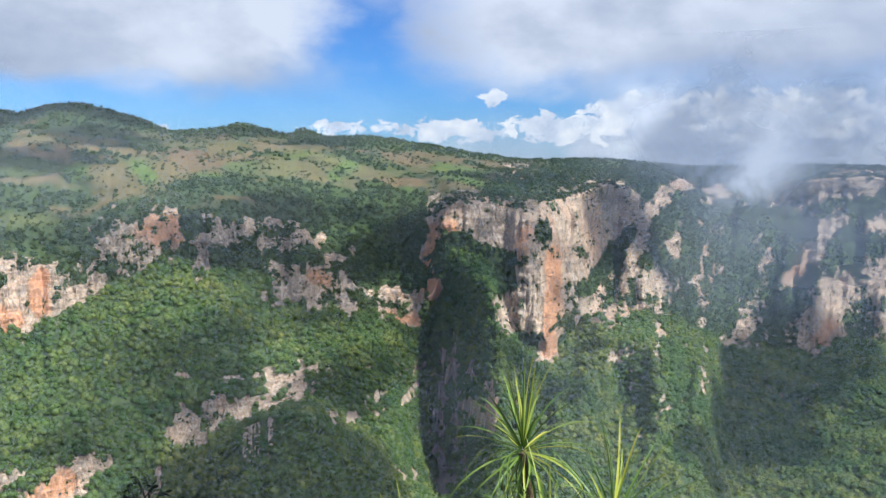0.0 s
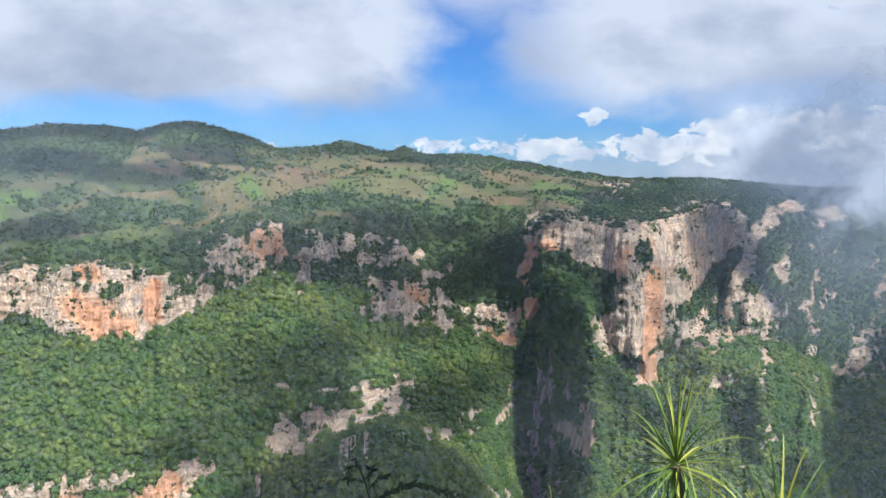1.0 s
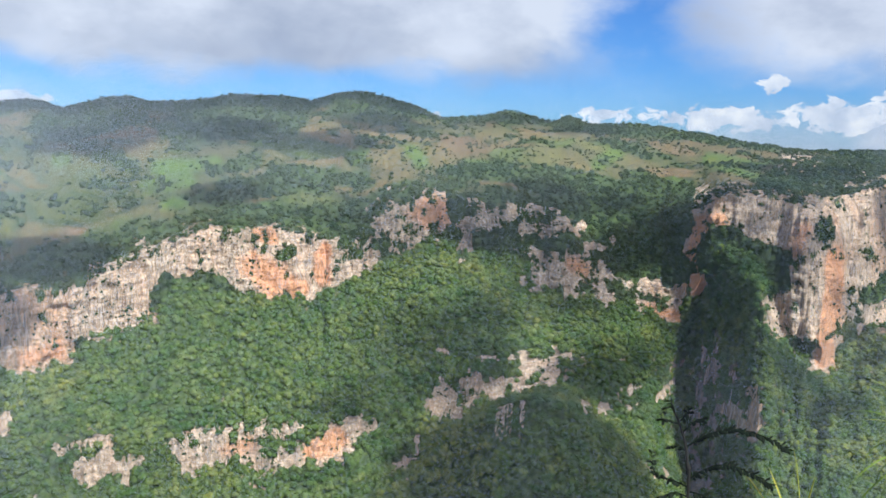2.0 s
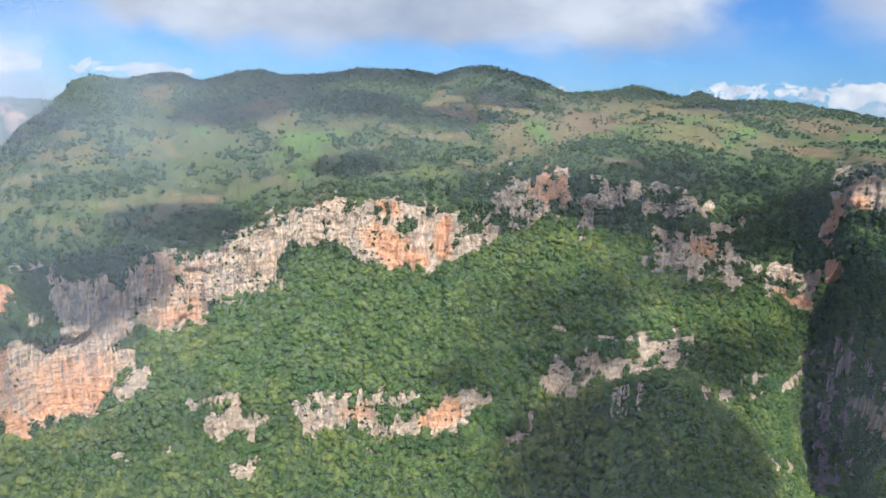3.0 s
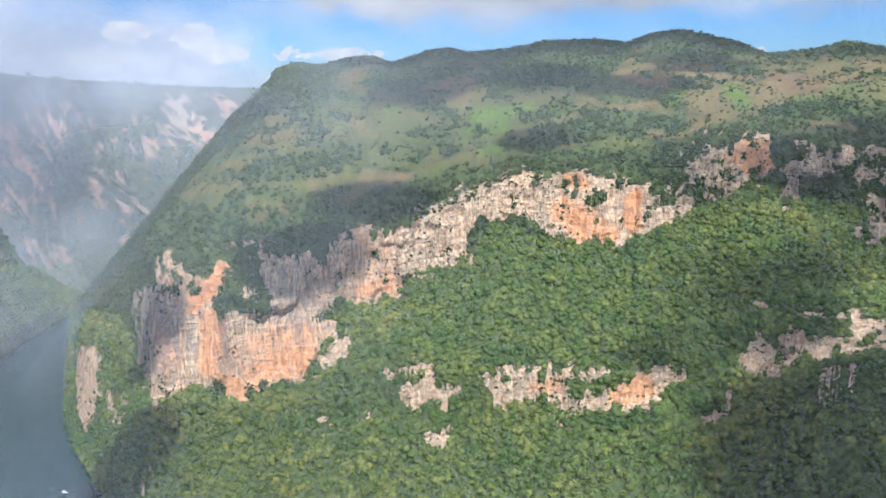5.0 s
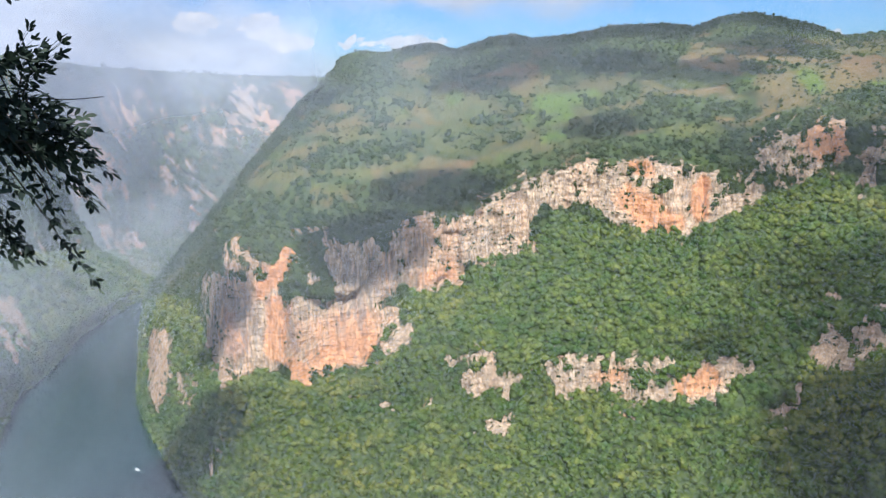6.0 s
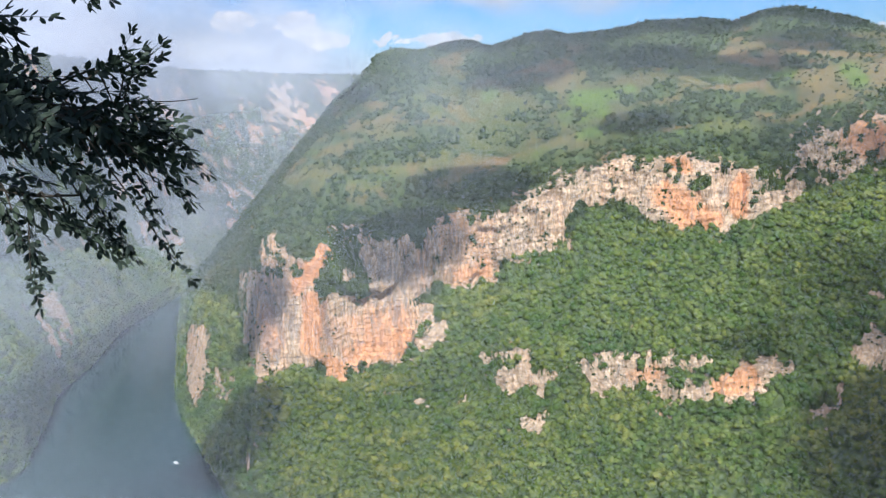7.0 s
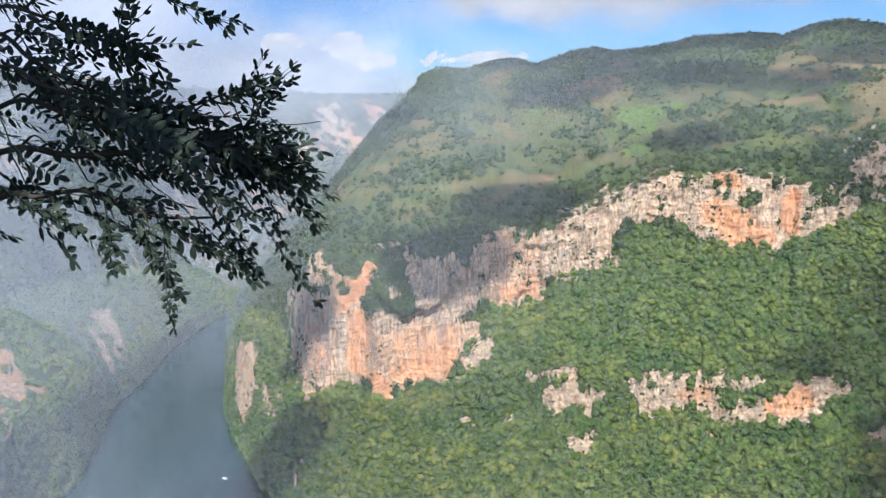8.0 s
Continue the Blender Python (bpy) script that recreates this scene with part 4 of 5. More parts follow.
near_side = tagged(new("canyon_wall_near", grid_mesh("canyon_wall_near", near[:, ::-1], {"rock": steep, "field": np.zeros_like(sz), "ochre": np.full_like(sz, 0.3)}, GROUND)), "steep overgrown slope below the viewpoint", "canyon wall", kind="structure")

# ---- the river ----
river_mesh = grid_mesh("river", np.stack([*np.meshgrid(np.linspace(-4700, 2500, 30), np.linspace(-2500, 2600, 20)), np.zeros((20, 30))], -1), {}, WATER)
river = tagged(new("river", river_mesh), "dark green slack river on the canyon floor", "river", kind="structure")

# ---- woods and scrub ----
ICO = [(0, 0, 1)] + [(0.894 * math.cos(radians(72 * k)), 0.894 * math.sin(radians(72 * k)), 0.447) for k in range(5)] + [(0.894 * math.cos(radians(72 * k + 36)), 0.894 * math.sin(radians(72 * k + 36)), -0.447) for k in range(5)] + [(0, 0, -1)]
ICO_FACES = [(0, 1 + k, 1 + (k + 1) % 5) for k in range(5)] + [(1 + k, 6 + k, 1 + (k + 1) % 5) for k in range(5)] + [(1 + (k + 1) % 5, 6 + k, 6 + (k + 1) % 5) for k in range(5)] + [(6 + k, 11, 6 + (k + 1) % 5) for k in range(5)]
rng = np.random.default_rng(4)


def crown(tufts, core=0.62, flat=0.72, tuft=0.34):
    """One crown about 2 wide: an uneven core with many small leafy tufts standing out of it."""
    verts = [tuple(q) for q in np.array(ICO) * core * np.array([1, 1, flat]) * rng.uniform(0.7, 1.2, (12, 1)) + np.array([0, 0, 0.62])]
    faces = list(ICO_FACES)
    bulge = rng.uniform(0.72, 1.12, 9)
    for k in range(tufts):
        up = 1 - 1.45 * (k + 0.5) / tufts
        a = 2.39996 * k + rng.uniform(-0.4, 0.4)
        out_dir = np.array([math.sqrt(1 - up * up) * math.cos(a), math.sqrt(1 - up * up) * math.sin(a), up])
        reach = bulge[int(a / 0.9) % 9] * rng.uniform(0.78, 1.08)
        c = out_dir * reach * np.array([0.92, 0.92, flat]) + np.array([0, 0, 0.62])
        tilt = out_dir + rng.normal(0, 0.55, 3)
        tilt /= np.linalg.norm(tilt)
        s1 = np.cross(tilt, rng.normal(0, 1, 3))
        s1 /= np.linalg.norm(s1)
        s2 = np.cross(tilt, s1)
        size = tuft * rng.uniform(0.7, 1.3)
        faces.append((len(verts), len(verts) + 1, len(verts) + 2))
        verts += [tuple(c + size * (math.cos(q) * s1 + math.sin(q) * s2)) for q in (0.0, 2.1 + rng.uniform(-0.3, 0.3), 4.2 + rng.uniform(-0.3, 0.3))]
    return np.array(verts), np.array(faces)


def scatter(grid, density):
    """Random points on a grid of quads, density per square metre at each quad."""
    a, b, c, d = grid[:-1, :-1], grid[:-1, 1:], grid[1:, 1:], grid[1:, :-1]
    area = 0.5 * np.linalg.norm(np.cross(c - a, d - b), axis=-1)
    n = rng.poisson(np.clip(area * density, 0, 30)).ravel()
    cell = np.repeat(np.arange(n.size), n)
    s, t = rng.random((2, len(cell), 1))
    a, b, c, d = (q.reshape(-1, 3)[cell] for q in (a, b, c, d))
    return (a * (1 - s) + b * s) * (1 - t) + (d * (1 - s) + c * s) * t


def wood(name, points, sizes, protos, mat, label, squash=1.0):
    """Many crowns joined into one mesh."""
    verts, faces, base = [], [], 0
    kind = rng.integers(0, len(protos), len(points))
    for k, (v, f) in enumerate(protos):
        p = points[kind == k]
        if not len(p):
            continue
        s = sizes[kind == k][:, None, None]
        ang = rng.uniform(0, 2 * np.pi, len(p))
        ca, sa = np.cos(ang)[:, None], np.sin(ang)[:, None]
        w = np.stack([v[:, 0] * ca - v[:, 1] * sa, v[:, 0] * sa + v[:, 1] * ca, np.broadcast_to(v[:, 2] * squash, (len(p), len(v)))], -1) * s
        w = w * rng.uniform(0.85, 1.2, (len(p), 1, 3)) + p[:, None, :]
        idx = (np.arange(len(p))[:, None, None] * len(v) + f[None]) + base
        verts.append(w.reshape(-1, 3))
        faces.append(idx.reshape(-1, 3))
        base += len(p) * len(v)
    verts, faces = np.concatenate(verts), np.concatenate(faces)
    mesh = bpy.data.meshes.new(name)
    mesh.vertices.add(len(verts))
    mesh.vertices.foreach_set("co", verts.ravel().astype(np.float32))
    mesh.loops.add(faces.size)
    mesh.loops.foreach_set("vertex_index", faces.ravel().astype(np.int32))
    mesh.polygons.add(len(faces))
    mesh.polygons.foreach_set("loop_start", np.arange(0, faces.size, 3, dtype=np.int32))
    mesh.update(calc_edges=True)
    mesh.materials.append(mat)
    return tagged(new(name, mesh), label, "forest", kind="stuff")


FULL = [crown(26, 0.76, 0.82, 0.28) for _ in range(9)]
HALF = [crown(15, 0.70, 0.78, 0.42) for _ in range(7)]
TINY = [crown(9, 0.8, 0.75, 0.6) for _ in range(6)]


def quad(a):
    return a[:-1, :-1]


rock_q, band_q, field_q, way_q, u_q = quad(rocky), quad(bandg), quad(fields), quad(wayg), quad(U)
open_ground = 1 - smooth01(rock_q, 0.30, 0.7)
clump = fbm(quad(massif[..., 0]) / 45, quad(massif[..., 1]) / 45, quad(massif[..., 2]) / 45, 4, 301)


def sized(points, lo, hi):
    return rng.uniform(lo, hi, len(points)) * (0.75 + 0.5 * rng.random(len(points)))


slope = (band_q == 5) | (band_q == 6) | (band_q == 7)
p = scatter(massif, np.where(slope & (u_q < 62) & (u_q > -30), 1 / 29, 0) * open_ground)
wood("slope_forest", p, sized(p, 2.3, 5.5), FULL, CANOPY, "dense green dry forest covering the slopes between the cliffs")
p = scatter(massif, np.where((slope & (u_q >= 62)) | ((band_q == 8) & (u_q > 2) & (way_q < 0.45)), 1 / 50, 0) * open_ground)
wood("shore_forest", p, sized(p, 3.4, 5.8), HALF, CANOPY, "green forest on the slope above the river")
p = scatter(massif, np.where(band_q == 4, 1 / 40, 0) * open_ground)
wood("cliff_scrub", p, sized(p, 2.4, 4.2), HALF, SCRUB, "dark scrub clinging to ledges and gullies of the cliff")
fringe = np.clip(1.15 - rock_q, 0, 1) + 0.9 * smooth01(quad(ledge), 0.10, 0.2) + 0.04
p = scatter(massif, np.where((band_q == 4) | (band_q == 6), 1 / 24, 0) * smooth01(rock_q, 0.05, 0.3) * smooth01(clump, 0.40, 0.62) * fringe * np.where((u_q > 47) & (u_q < 57), 0.3, 1))
wood("ledge_bushes", p, rng.uniform(0.6, 1.75, len(p)) ** 1.4, TINY, SCRUB, "small bushes rooted in cracks of the cliff")
p = scatter(massif, np.where((band_q == 3), 1 / 72, 0) * (1 - smooth01(field_q, 0.2, 0.5)))
wood("rim_forest", p, sized(p, 2.3, 4.2), HALF, SCRUB, "dark green woods along the rim and across the plateau")
p = scatter(massif, np.where(band_q == 2, 1 / 110, 0) * (1 - smooth01(field_q, 0.2, 0.6)) + np.where(band_q == 1, 1 / 900, 0))
wood("knoll_scrub", p, sized(p, 2.0, 3.4), TINY, SCRUB, "low woods over the rounded knolls of the crest")
p = scatter(massif, np.where((band_q == 3) | (band_q == 2), 1 / 70, 0) * smooth01(field_q, 0.3, 0.6) * smooth01(clump, 0.42, 0.62))
wood("field_bushes", p, sized(p, 0.8, 2.2), TINY, SCRUB, "bushes dotted over the farm plots and hedges")
rock2_q, band2_q = quad(rocky2), quad(band2)
open2 = 1 - smooth01(rock2_q, 0.25, 0.6)
p = scatter(bank, np.where((band2_q >= 2) & (band2_q <= 4), np.where(band2_q == 4, 1 / 40, np.where(quad(V) > 2.5, 1 / 62, 1 / 110)), 0) * open2)
wood("bank_forest", p, sized(p, 3.4, 5.6), HALF, CANOPY, "hazy green forest on the benches above the river")
p = scatter(bank, np.where(band2_q == 1, 1 / 260, 0) * open2)
wood("bank_scrub", p, sized(p, 3.5, 6.0), TINY, SCRUB, "dark scrub in the folds of the distant cliffs")

# ---- single trees on the farm plots ----
def field_tree(kind):
    tree_ob = tagged(new("field_tree"), "round dark green tree standing alone on a farm plot", "tree", "trees on the plateau")
    trunk_bm = bmesh.new()
    bmesh.ops.create_cone(trunk_bm, cap_ends=True, segments=6, radius1=0.30, radius2=0.16, depth=2.6, matrix=Matrix.Translation((0, 0, 1.1)))
    for limb in range(3):
        bmesh.ops.create_cone(trunk_bm, cap_ends=True, segments=5, radius1=0.12, radius2=0.05, depth=2.2, matrix=pose(0.5 * math.cos(limb * 2.1), 0.5 * math.sin(limb * 2.1), 2.8, 35 * math.cos(limb * 2.1 + 1.57), 35 * math.sin(limb * 2.1 + 1.57)))
    data = bpy.data.meshes.new("trunk")
    trunk_bm.to_mesh(data)
    trunk_bm.free()
    data.materials.append(BARK)
    new("trunk", data).parent = tree_ob
    v, f = crown(70, 0.6, 0.8, 0.34)
    data = bpy.data.meshes.new("crown")
    data.from_pydata((v * np.array([3.0, 3.0, 2.9]) + np.array([0, 0, 1.5])).tolist(), [], f.tolist())
    data.materials.append(SCRUB)
    new("crown", data).parent = tree_ob
    return tree_ob


spots = scatter(massif, np.where(((band_q == 3) | (band_q == 2)) & (u_q > -8) & (u_q < 58), 1 / 2600, 0) * smooth01(field_q, 0.4, 0.7))
spots = spots[np.argsort(np.hypot(spots[:, 0], spots[:, 1]))][:220]
models = [field_tree(k) for k in range(4)]
for k, spot in enumerate(spots):
    spin = pose(*spot, 0, 0, float(rng.uniform(0, 360)))
    grow = float(rng.uniform(0.7, 1.25))
    if k < 4:
        models[k].matrix_basis = spin
    else:
        copy_thing(models[k % 4], spin @ Matrix.Scale(grow, 4))

# ---- things close to the viewpoint ----
def part(name, bm, mat, parent, label=""):
    mesh = bpy.data.meshes.new(name)
    bm.to_mesh(mesh)
    bm.free()
    mesh.materials.append(mat)
    ob = new(name, mesh)
    ob.parent = parent
    if label:
        tagged(ob, label)
    return ob


def thing(name, place, label, category, group=""):
    ob = new(name)
    ob.location = place
    return tagged(ob, label, category, group)


def tube(bm, points, r0, r1, sides=7):
    """A tapered, round stem through the points."""
    pts = [Vector(p) for p in points]
    fine = []
    for i in range(len(pts) - 1):
        a, b, c, d = pts[max(i - 1, 0)], pts[i], pts[i + 1], pts[min(i + 2, len(pts) - 1)]
        for k in range(4):
            t = k / 4
            fine.append(0.5 * (2 * b + (c - a) * t + (2 * a - 5 * b + 4 * c - d) * t * t + (3 * b - a - 3 * c + d) * t**3))
    fine.append(pts[-1])
    rings = []
    for i, p in enumerate(fine):
        d = (fine[min(i + 1, len(fine) - 1)] - fine[max(i - 1, 0)]).normalized()
        s = d.cross(Vector((0.3, 0.1, 1))).normalized()
        u = s.cross(d)
        r = r0 + (r1 - r0) * i / (len(fine) - 1)
        rings.append([bm.verts.new(p + (s * math.cos(q) + u * math.sin(q)) * r * (1 + 0.12 * math.sin(5 * q + i))) for q in (2 * math.pi * k / sides for k in range(sides))])
    for a, b in zip(rings, rings[1:]):
        for k in range(sides):
            bm.faces.new((a[k], a[(k + 1) % sides], b[(k + 1) % sides], b[k]))
    bm.faces.new(rings[-1])
    bm.faces.new(rings[0][::-1])
    return fine


def sword_leaf(length, droop, width):
    """A long keeled leaf that starts along +x and bends down."""
    bm = bmesh.new()
    n, rows, angle, p = 12, [], 0.0, Vector((0.02, 0, 0))
    for k in range(n + 1):
        t = k / n
        w = width * min(1.0, 0.55 + 3 * t) * (1 - t) ** 0.55 + 0.0006
        up = Vector((math.sin(angle), 0, math.cos(angle)))
        rows.append([bm.verts.new(p + Vector((0, s * w, 0)) + up * lift) for s, lift in ((-1, 0.35 * w), (0, 0), (1, 0.35 * w))] + [bm.verts.new(p - up * 0.0022)])
        p = p + Vector((math.cos(angle), 0, -math.sin(angle))) * (length / n)
        angle += droop * (0.35 + 1.3 * t) / n
    for a, b in zip(rows, rows[1:]):
        for i, j in ((0, 1), (1, 2), (2, 3), (3, 0)):
            bm.faces.new((a[i], a[j], b[j], b[i]))
    return bm


BLADE, _n = material("sword_leaf")
_p = _n.put("ShaderNodeTexCoord").outputs["Object"]
_r = _n.put("ShaderNodeObjectInfo").outputs["Random"]
_c = _n.ramp(_n.math("ADD", _n.math("MULTIPLY", _r, 0.75), _n.math("MULTIPLY", _n.noise(_n.scaled(_p, (1, 8, 1)), 12.0, 4), 0.25)), [(0.1, (0.09, 0.17, 0.022)), (0.45, (0.22, 0.31, 0.04)), (0.8, (0.42, 0.44, 0.06)), (0.95, (0.60, 0.47, 0.06))])
finish(_n, _c, 0.42, _n.bump(_n.noise(_n.scaled(_p, (1, 30, 1)), 20.0, 3), 0.3, 0.002), 0.25, 0.5)
TRUNK, _n = material("shaggy_trunk")
_p = position(_n)
finish(_n, _n.mix(_n.noise(_n.scaled(_p, (1, 1, 3)), 25.0, 5), (0.07, 0.04, 0.02), (0.36, 0.24, 0.12)), 0.9, _n.bump(_n.noise(_n.scaled(_p, (1, 1, 4)), 40.0, 4), 0.9, 0.02))


def mesh_of(bm, name, mat):
    mesh = bpy.data.meshes.new(name)
    bm.to_mesh(mesh)
    bm.free()
    mesh.materials.append(mat)
    return mesh


BLADES = [(0.55 * s, d, mesh_of(sword_leaf(0.55 * s, d, 0.0088), "leaf", BLADE)) for s, d in ((1.0, 0.5), (0.92, 0.9), (1.0, 1.3), (0.85, 1.8), (1.05, 0.25), (0.8, 2.3))]


def rosette_plant(head, base, leaves, low, high, seed, label, lean=0.0):
    """A stemmed rosette: a shaggy trunk and sword leaves that spring from its head."""
    rnd = random.Random(seed)
    plant = thing("rosette_plant", base, label, "plant", "rosette plants on the slope")
    b, h = Vector(base), Vector(head)
    bm = bmesh.new()
    tube(bm, [(0, 0, 0), (h - b) * 0.5 + Vector((0.02, 0, -0.03)), h - b], 0.036, 0.028, 9)
    part("trunk", bm, TRUNK, plant, "brown shaggy trunk with old leaf bases")
    for k in range(leaves):
        t = k / max(leaves - 1, 1)
        pitch = low + (high - low) * t + rnd.uniform(-9, 9)
        yaw = 137.5 * k + rnd.uniform(-16, 16)
        if pitch > 62:
            mesh = BLADES[rnd.choice((0, 4))][2]
        elif pitch > 25:
            mesh = BLADES[rnd.choice((0, 1, 2, 4))][2]
        else:
            mesh = BLADES[rnd.choice((1, 2, 3, 5))][2]
        leaf = new("leaf", mesh)
        leaf.parent = plant
        s = rnd.uniform(0.82, 1.12)
        leaf.matrix_basis = Matrix.Translation(h - b + Vector((0, 0, 0.05 * t - 0.02))) @ pose(0, 0, 0, 0, lean, 0) @ pose(0, 0, 0, 0, -pitch, yaw) @ pose(0, 0, 0, rnd.uniform(-25, 25), 0, 0) @ Matrix.Diagonal((s, s, s, 1))
    return plant


rosette_plant((0.51, 5.01, 448.18), (0.70, 4.92, 446.95), 74, -84, 84, 3, "green rosette plant with long arching sword leaves on a stem")
rosette_plant((0.97, 4.50, 447.94), (1.02, 4.48, 447.05), 26, 10, 86, 8, "smaller rosette plant with few upright sword leaves", 6)
rosette_plant((0.62, 4.55, 447.80), (0.66, 4.55, 447.05), 16, 5, 84, 12, "young rosette plant with thin arching leaves")
rosette_plant((-0.20, 4.6, 447.55), (-0.20, 4.6, 446.6), 18, 20, 80, 15, "young rosette plant with thin arching leaves")

LEAFLET, _n = material("leaflet")
_p = _n.put("ShaderNodeTexCoord").outputs["Object"]
_r = _n.put("ShaderNodeObjectInfo").outputs["Random"]
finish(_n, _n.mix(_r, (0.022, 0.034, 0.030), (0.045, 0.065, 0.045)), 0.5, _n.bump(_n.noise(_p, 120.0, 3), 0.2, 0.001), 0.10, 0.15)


def leaflet(bm, at, along, side, size):
    """One oval leaflet, cupped a little along its midrib."""
    up = along.cross(side).normalized()
    rim = [(0, 0), (0.3, 0.2), (0.7, 0.2), (1, 0)]
    mid = [bm.verts.new(at + along * (t * size) - up * (0.05 * size * math.sin(math.pi * t))) for t, _ in rim]
    for sgn in (-1, 1):
        edge = [bm.verts.new(at + along * (t * size) + side * (sgn * w * size) + up * 0.03 * size) for t, w in rim[1:-1]]
        ring = [mid[0]] + edge + [mid[-1]]
        for k in range(3):
            face = [ring[k], ring[k + 1], mid[k + 1], mid[k]]
            face = [q for i, q in enumerate(face) if q not in face[:i]]
            if len(face) > 2:
                bm.faces.new(face if sgn > 0 else face[::-1])


def spray_mesh(seed, length, pairs, size):
    """A feathered leaf: a thin rachis along +x with pairs of oval leaflets."""
    rnd = random.Random(seed)
    bm = bmesh.new()
    sag = rnd.uniform(0.05, 0.28)
    spine = [Vector((length * t, 0.06 * length * math.sin(3 * t + seed), -sag * length * t * t)) for t in (k / 8 for k in range(9))]
    tube(bm, spine[::2], 0.0016, 0.0007, 4)
    for k in range(pairs):
        t = 0.12 + 0.86 * k / (pairs - 1)
        at = Vector((length * t, 0.06 * length * math.sin(3 * t + seed), -sag * length * t * t))
        for sgn in (-1, 1):
            if rnd.random() < 0.07:
                continue
            tilt = rnd.uniform(0.35, 0.75)
            along = Vector((tilt, sgn * rnd.uniform(0.8, 1.0), rnd.uniform(-0.55, 0.15))).normalized()
            side = along.cross(Vector((rnd.uniform(-0.5, 0.5), rnd.uniform(-0.4, 0.4), 1))).normalized()
            leaflet(bm, at, along, side, size * rnd.uniform(0.75, 1.15))
    leaflet(bm, spine[-1], Vector((1, 0, -0.3)).normalized(), Vector((0, 1, 0)), size)
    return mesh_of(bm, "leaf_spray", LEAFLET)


SPRAYS = [spray_mesh(k, 0.14 + 0.014 * (k % 4), 5 + k % 4, 0.036 + 0.004 * (k % 3)) for k in range(8)]
THIN = [spray_mesh(20 + k, 0.09, 3, 0.032) for k in range(4)]

tree = thing("feather_leaved_tree", (-4.6, -1.6, 446.2), "dark feather-leaved tree leaning out over the gorge", "tree")
root = Vector(tree.location)
BOUGHS = {
    "trunk": ([(-4.6, -1.6, 446.2), (-4.5, -1.5, 448.0), (-4.1, -1.1, 449.2), (-3.6, -1.6, 451.0), (-2.9, -2.0, 452.4)], 0.09, 0.05),
    "limb": ([(-4.2, -1.2, 448.9), (-4.027, -0.956, 449.101), (-3.883, -0.753, 449.268), (-3.751, -0.566, 449.422), (-3.624, -0.387, 449.569), (-3.425, -0.31, 449.56), (-3.316, -0.189, 449.569), (-3.278, -0.105, 449.586), (-3.268, -0.04, 449.597)], 0.0096, 0.003),
    "lower_limb": ([(-4.2, -1.2, 448.9), (-3.997, -0.967, 449.077), (-3.828, -0.773, 449.224), (-3.672, -0.594, 449.359), (-3.523, -0.423, 449.489), (-3.442, -0.386, 449.492), (-3.383, -0.325, 449.501), (-3.326, -0.289, 449.478), (-3.276, -0.225, 449.448), (-3.21, -0.154, 449.444)], 0.0072, 0.002),
    "upper_limb": ([(-4.0, -1.1, 449.3), (-3.9, -0.88, 449.449), (-3.816, -0.697, 449.573), (-3.739, -0.528, 449.687), (-3.666, -0.367, 449.796), (-3.507, -0.337, 449.734), (-3.415, -0.273, 449.678), (-3.367, -0.202, 449.643), (-3.326, -0.133, 449.639), (-3.303, -0.062, 449.662)], 0.0072, 0.002),
    "top_limb": ([(-4.0, -1.1, 449.3), (-3.884, -0.883, 449.46), (-3.787, -0.701, 449.594), (-3.698, -0.534, 449.717), (-3.613, -0.375, 449.834), (-3.45, -0.343, 449.814), (-3.399, -0.305, 449.781), (-3.367, -0.263, 449.735), (-3.351, -0.229, 449.773)], 0.0056, 0.002),
    "middle_limb": ([(-4.1, -1.1, 449.2), (-3.941, -0.881, 449.339), (-3.808, -0.698, 449.455), (-3.686, -0.53, 449.562), (-3.569, -0.369, 449.664), (-3.431, -0.322, 449.64), (-3.363, -0.248, 449.62), (-3.304, -0.158, 449.605), (-3.252, -0.098, 449.565), (-3.198, -0.054, 449.49)], 0.0072, 0.002),
    "inner_limb": ([(-4.1, -1.1, 449.2), (-3.918, -0.892, 449.357), (-3.767, -0.719, 449.488), (-3.628, -0.56, 449.609), (-3.495, -0.408, 449.724), (-3.363, -0.374, 449.689), (-3.296, -0.326, 449.657), (-3.273, -0.265, 449.597), (-3.238, -0.217, 449.525)], 0.0056, 0.002),
    "bare_twig": ([(-3.276, -0.035, 449.597), (-3.272, -0.007, 449.599), (-3.277, 0.065, 449.595), (-3.265, 0.12, 449.598)], 0.0014, 0.0008),
}
paths = {}
for limb_name, (pts, ra, rb) in BOUGHS.items():
    bm = bmesh.new()
    paths[limb_name] = tube(bm, [Vector(q) - root for q in pts], ra, rb, 8)
    part(limb_name, bm, BARK, tree)
rnd = random.Random(31)


def outward(p):
    """The way the sprays hang: out over the gorge and down."""
    return Vector((0.6 + rnd.uniform(-0.45, 0.45), 0.65 + rnd.uniform(-0.45, 0.45), rnd.uniform(-0.85, 0.35))).normalized()


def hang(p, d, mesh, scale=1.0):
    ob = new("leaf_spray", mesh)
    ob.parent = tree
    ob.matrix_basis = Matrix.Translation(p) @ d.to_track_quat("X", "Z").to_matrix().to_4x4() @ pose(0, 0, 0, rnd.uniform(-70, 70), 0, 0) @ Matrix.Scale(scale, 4)


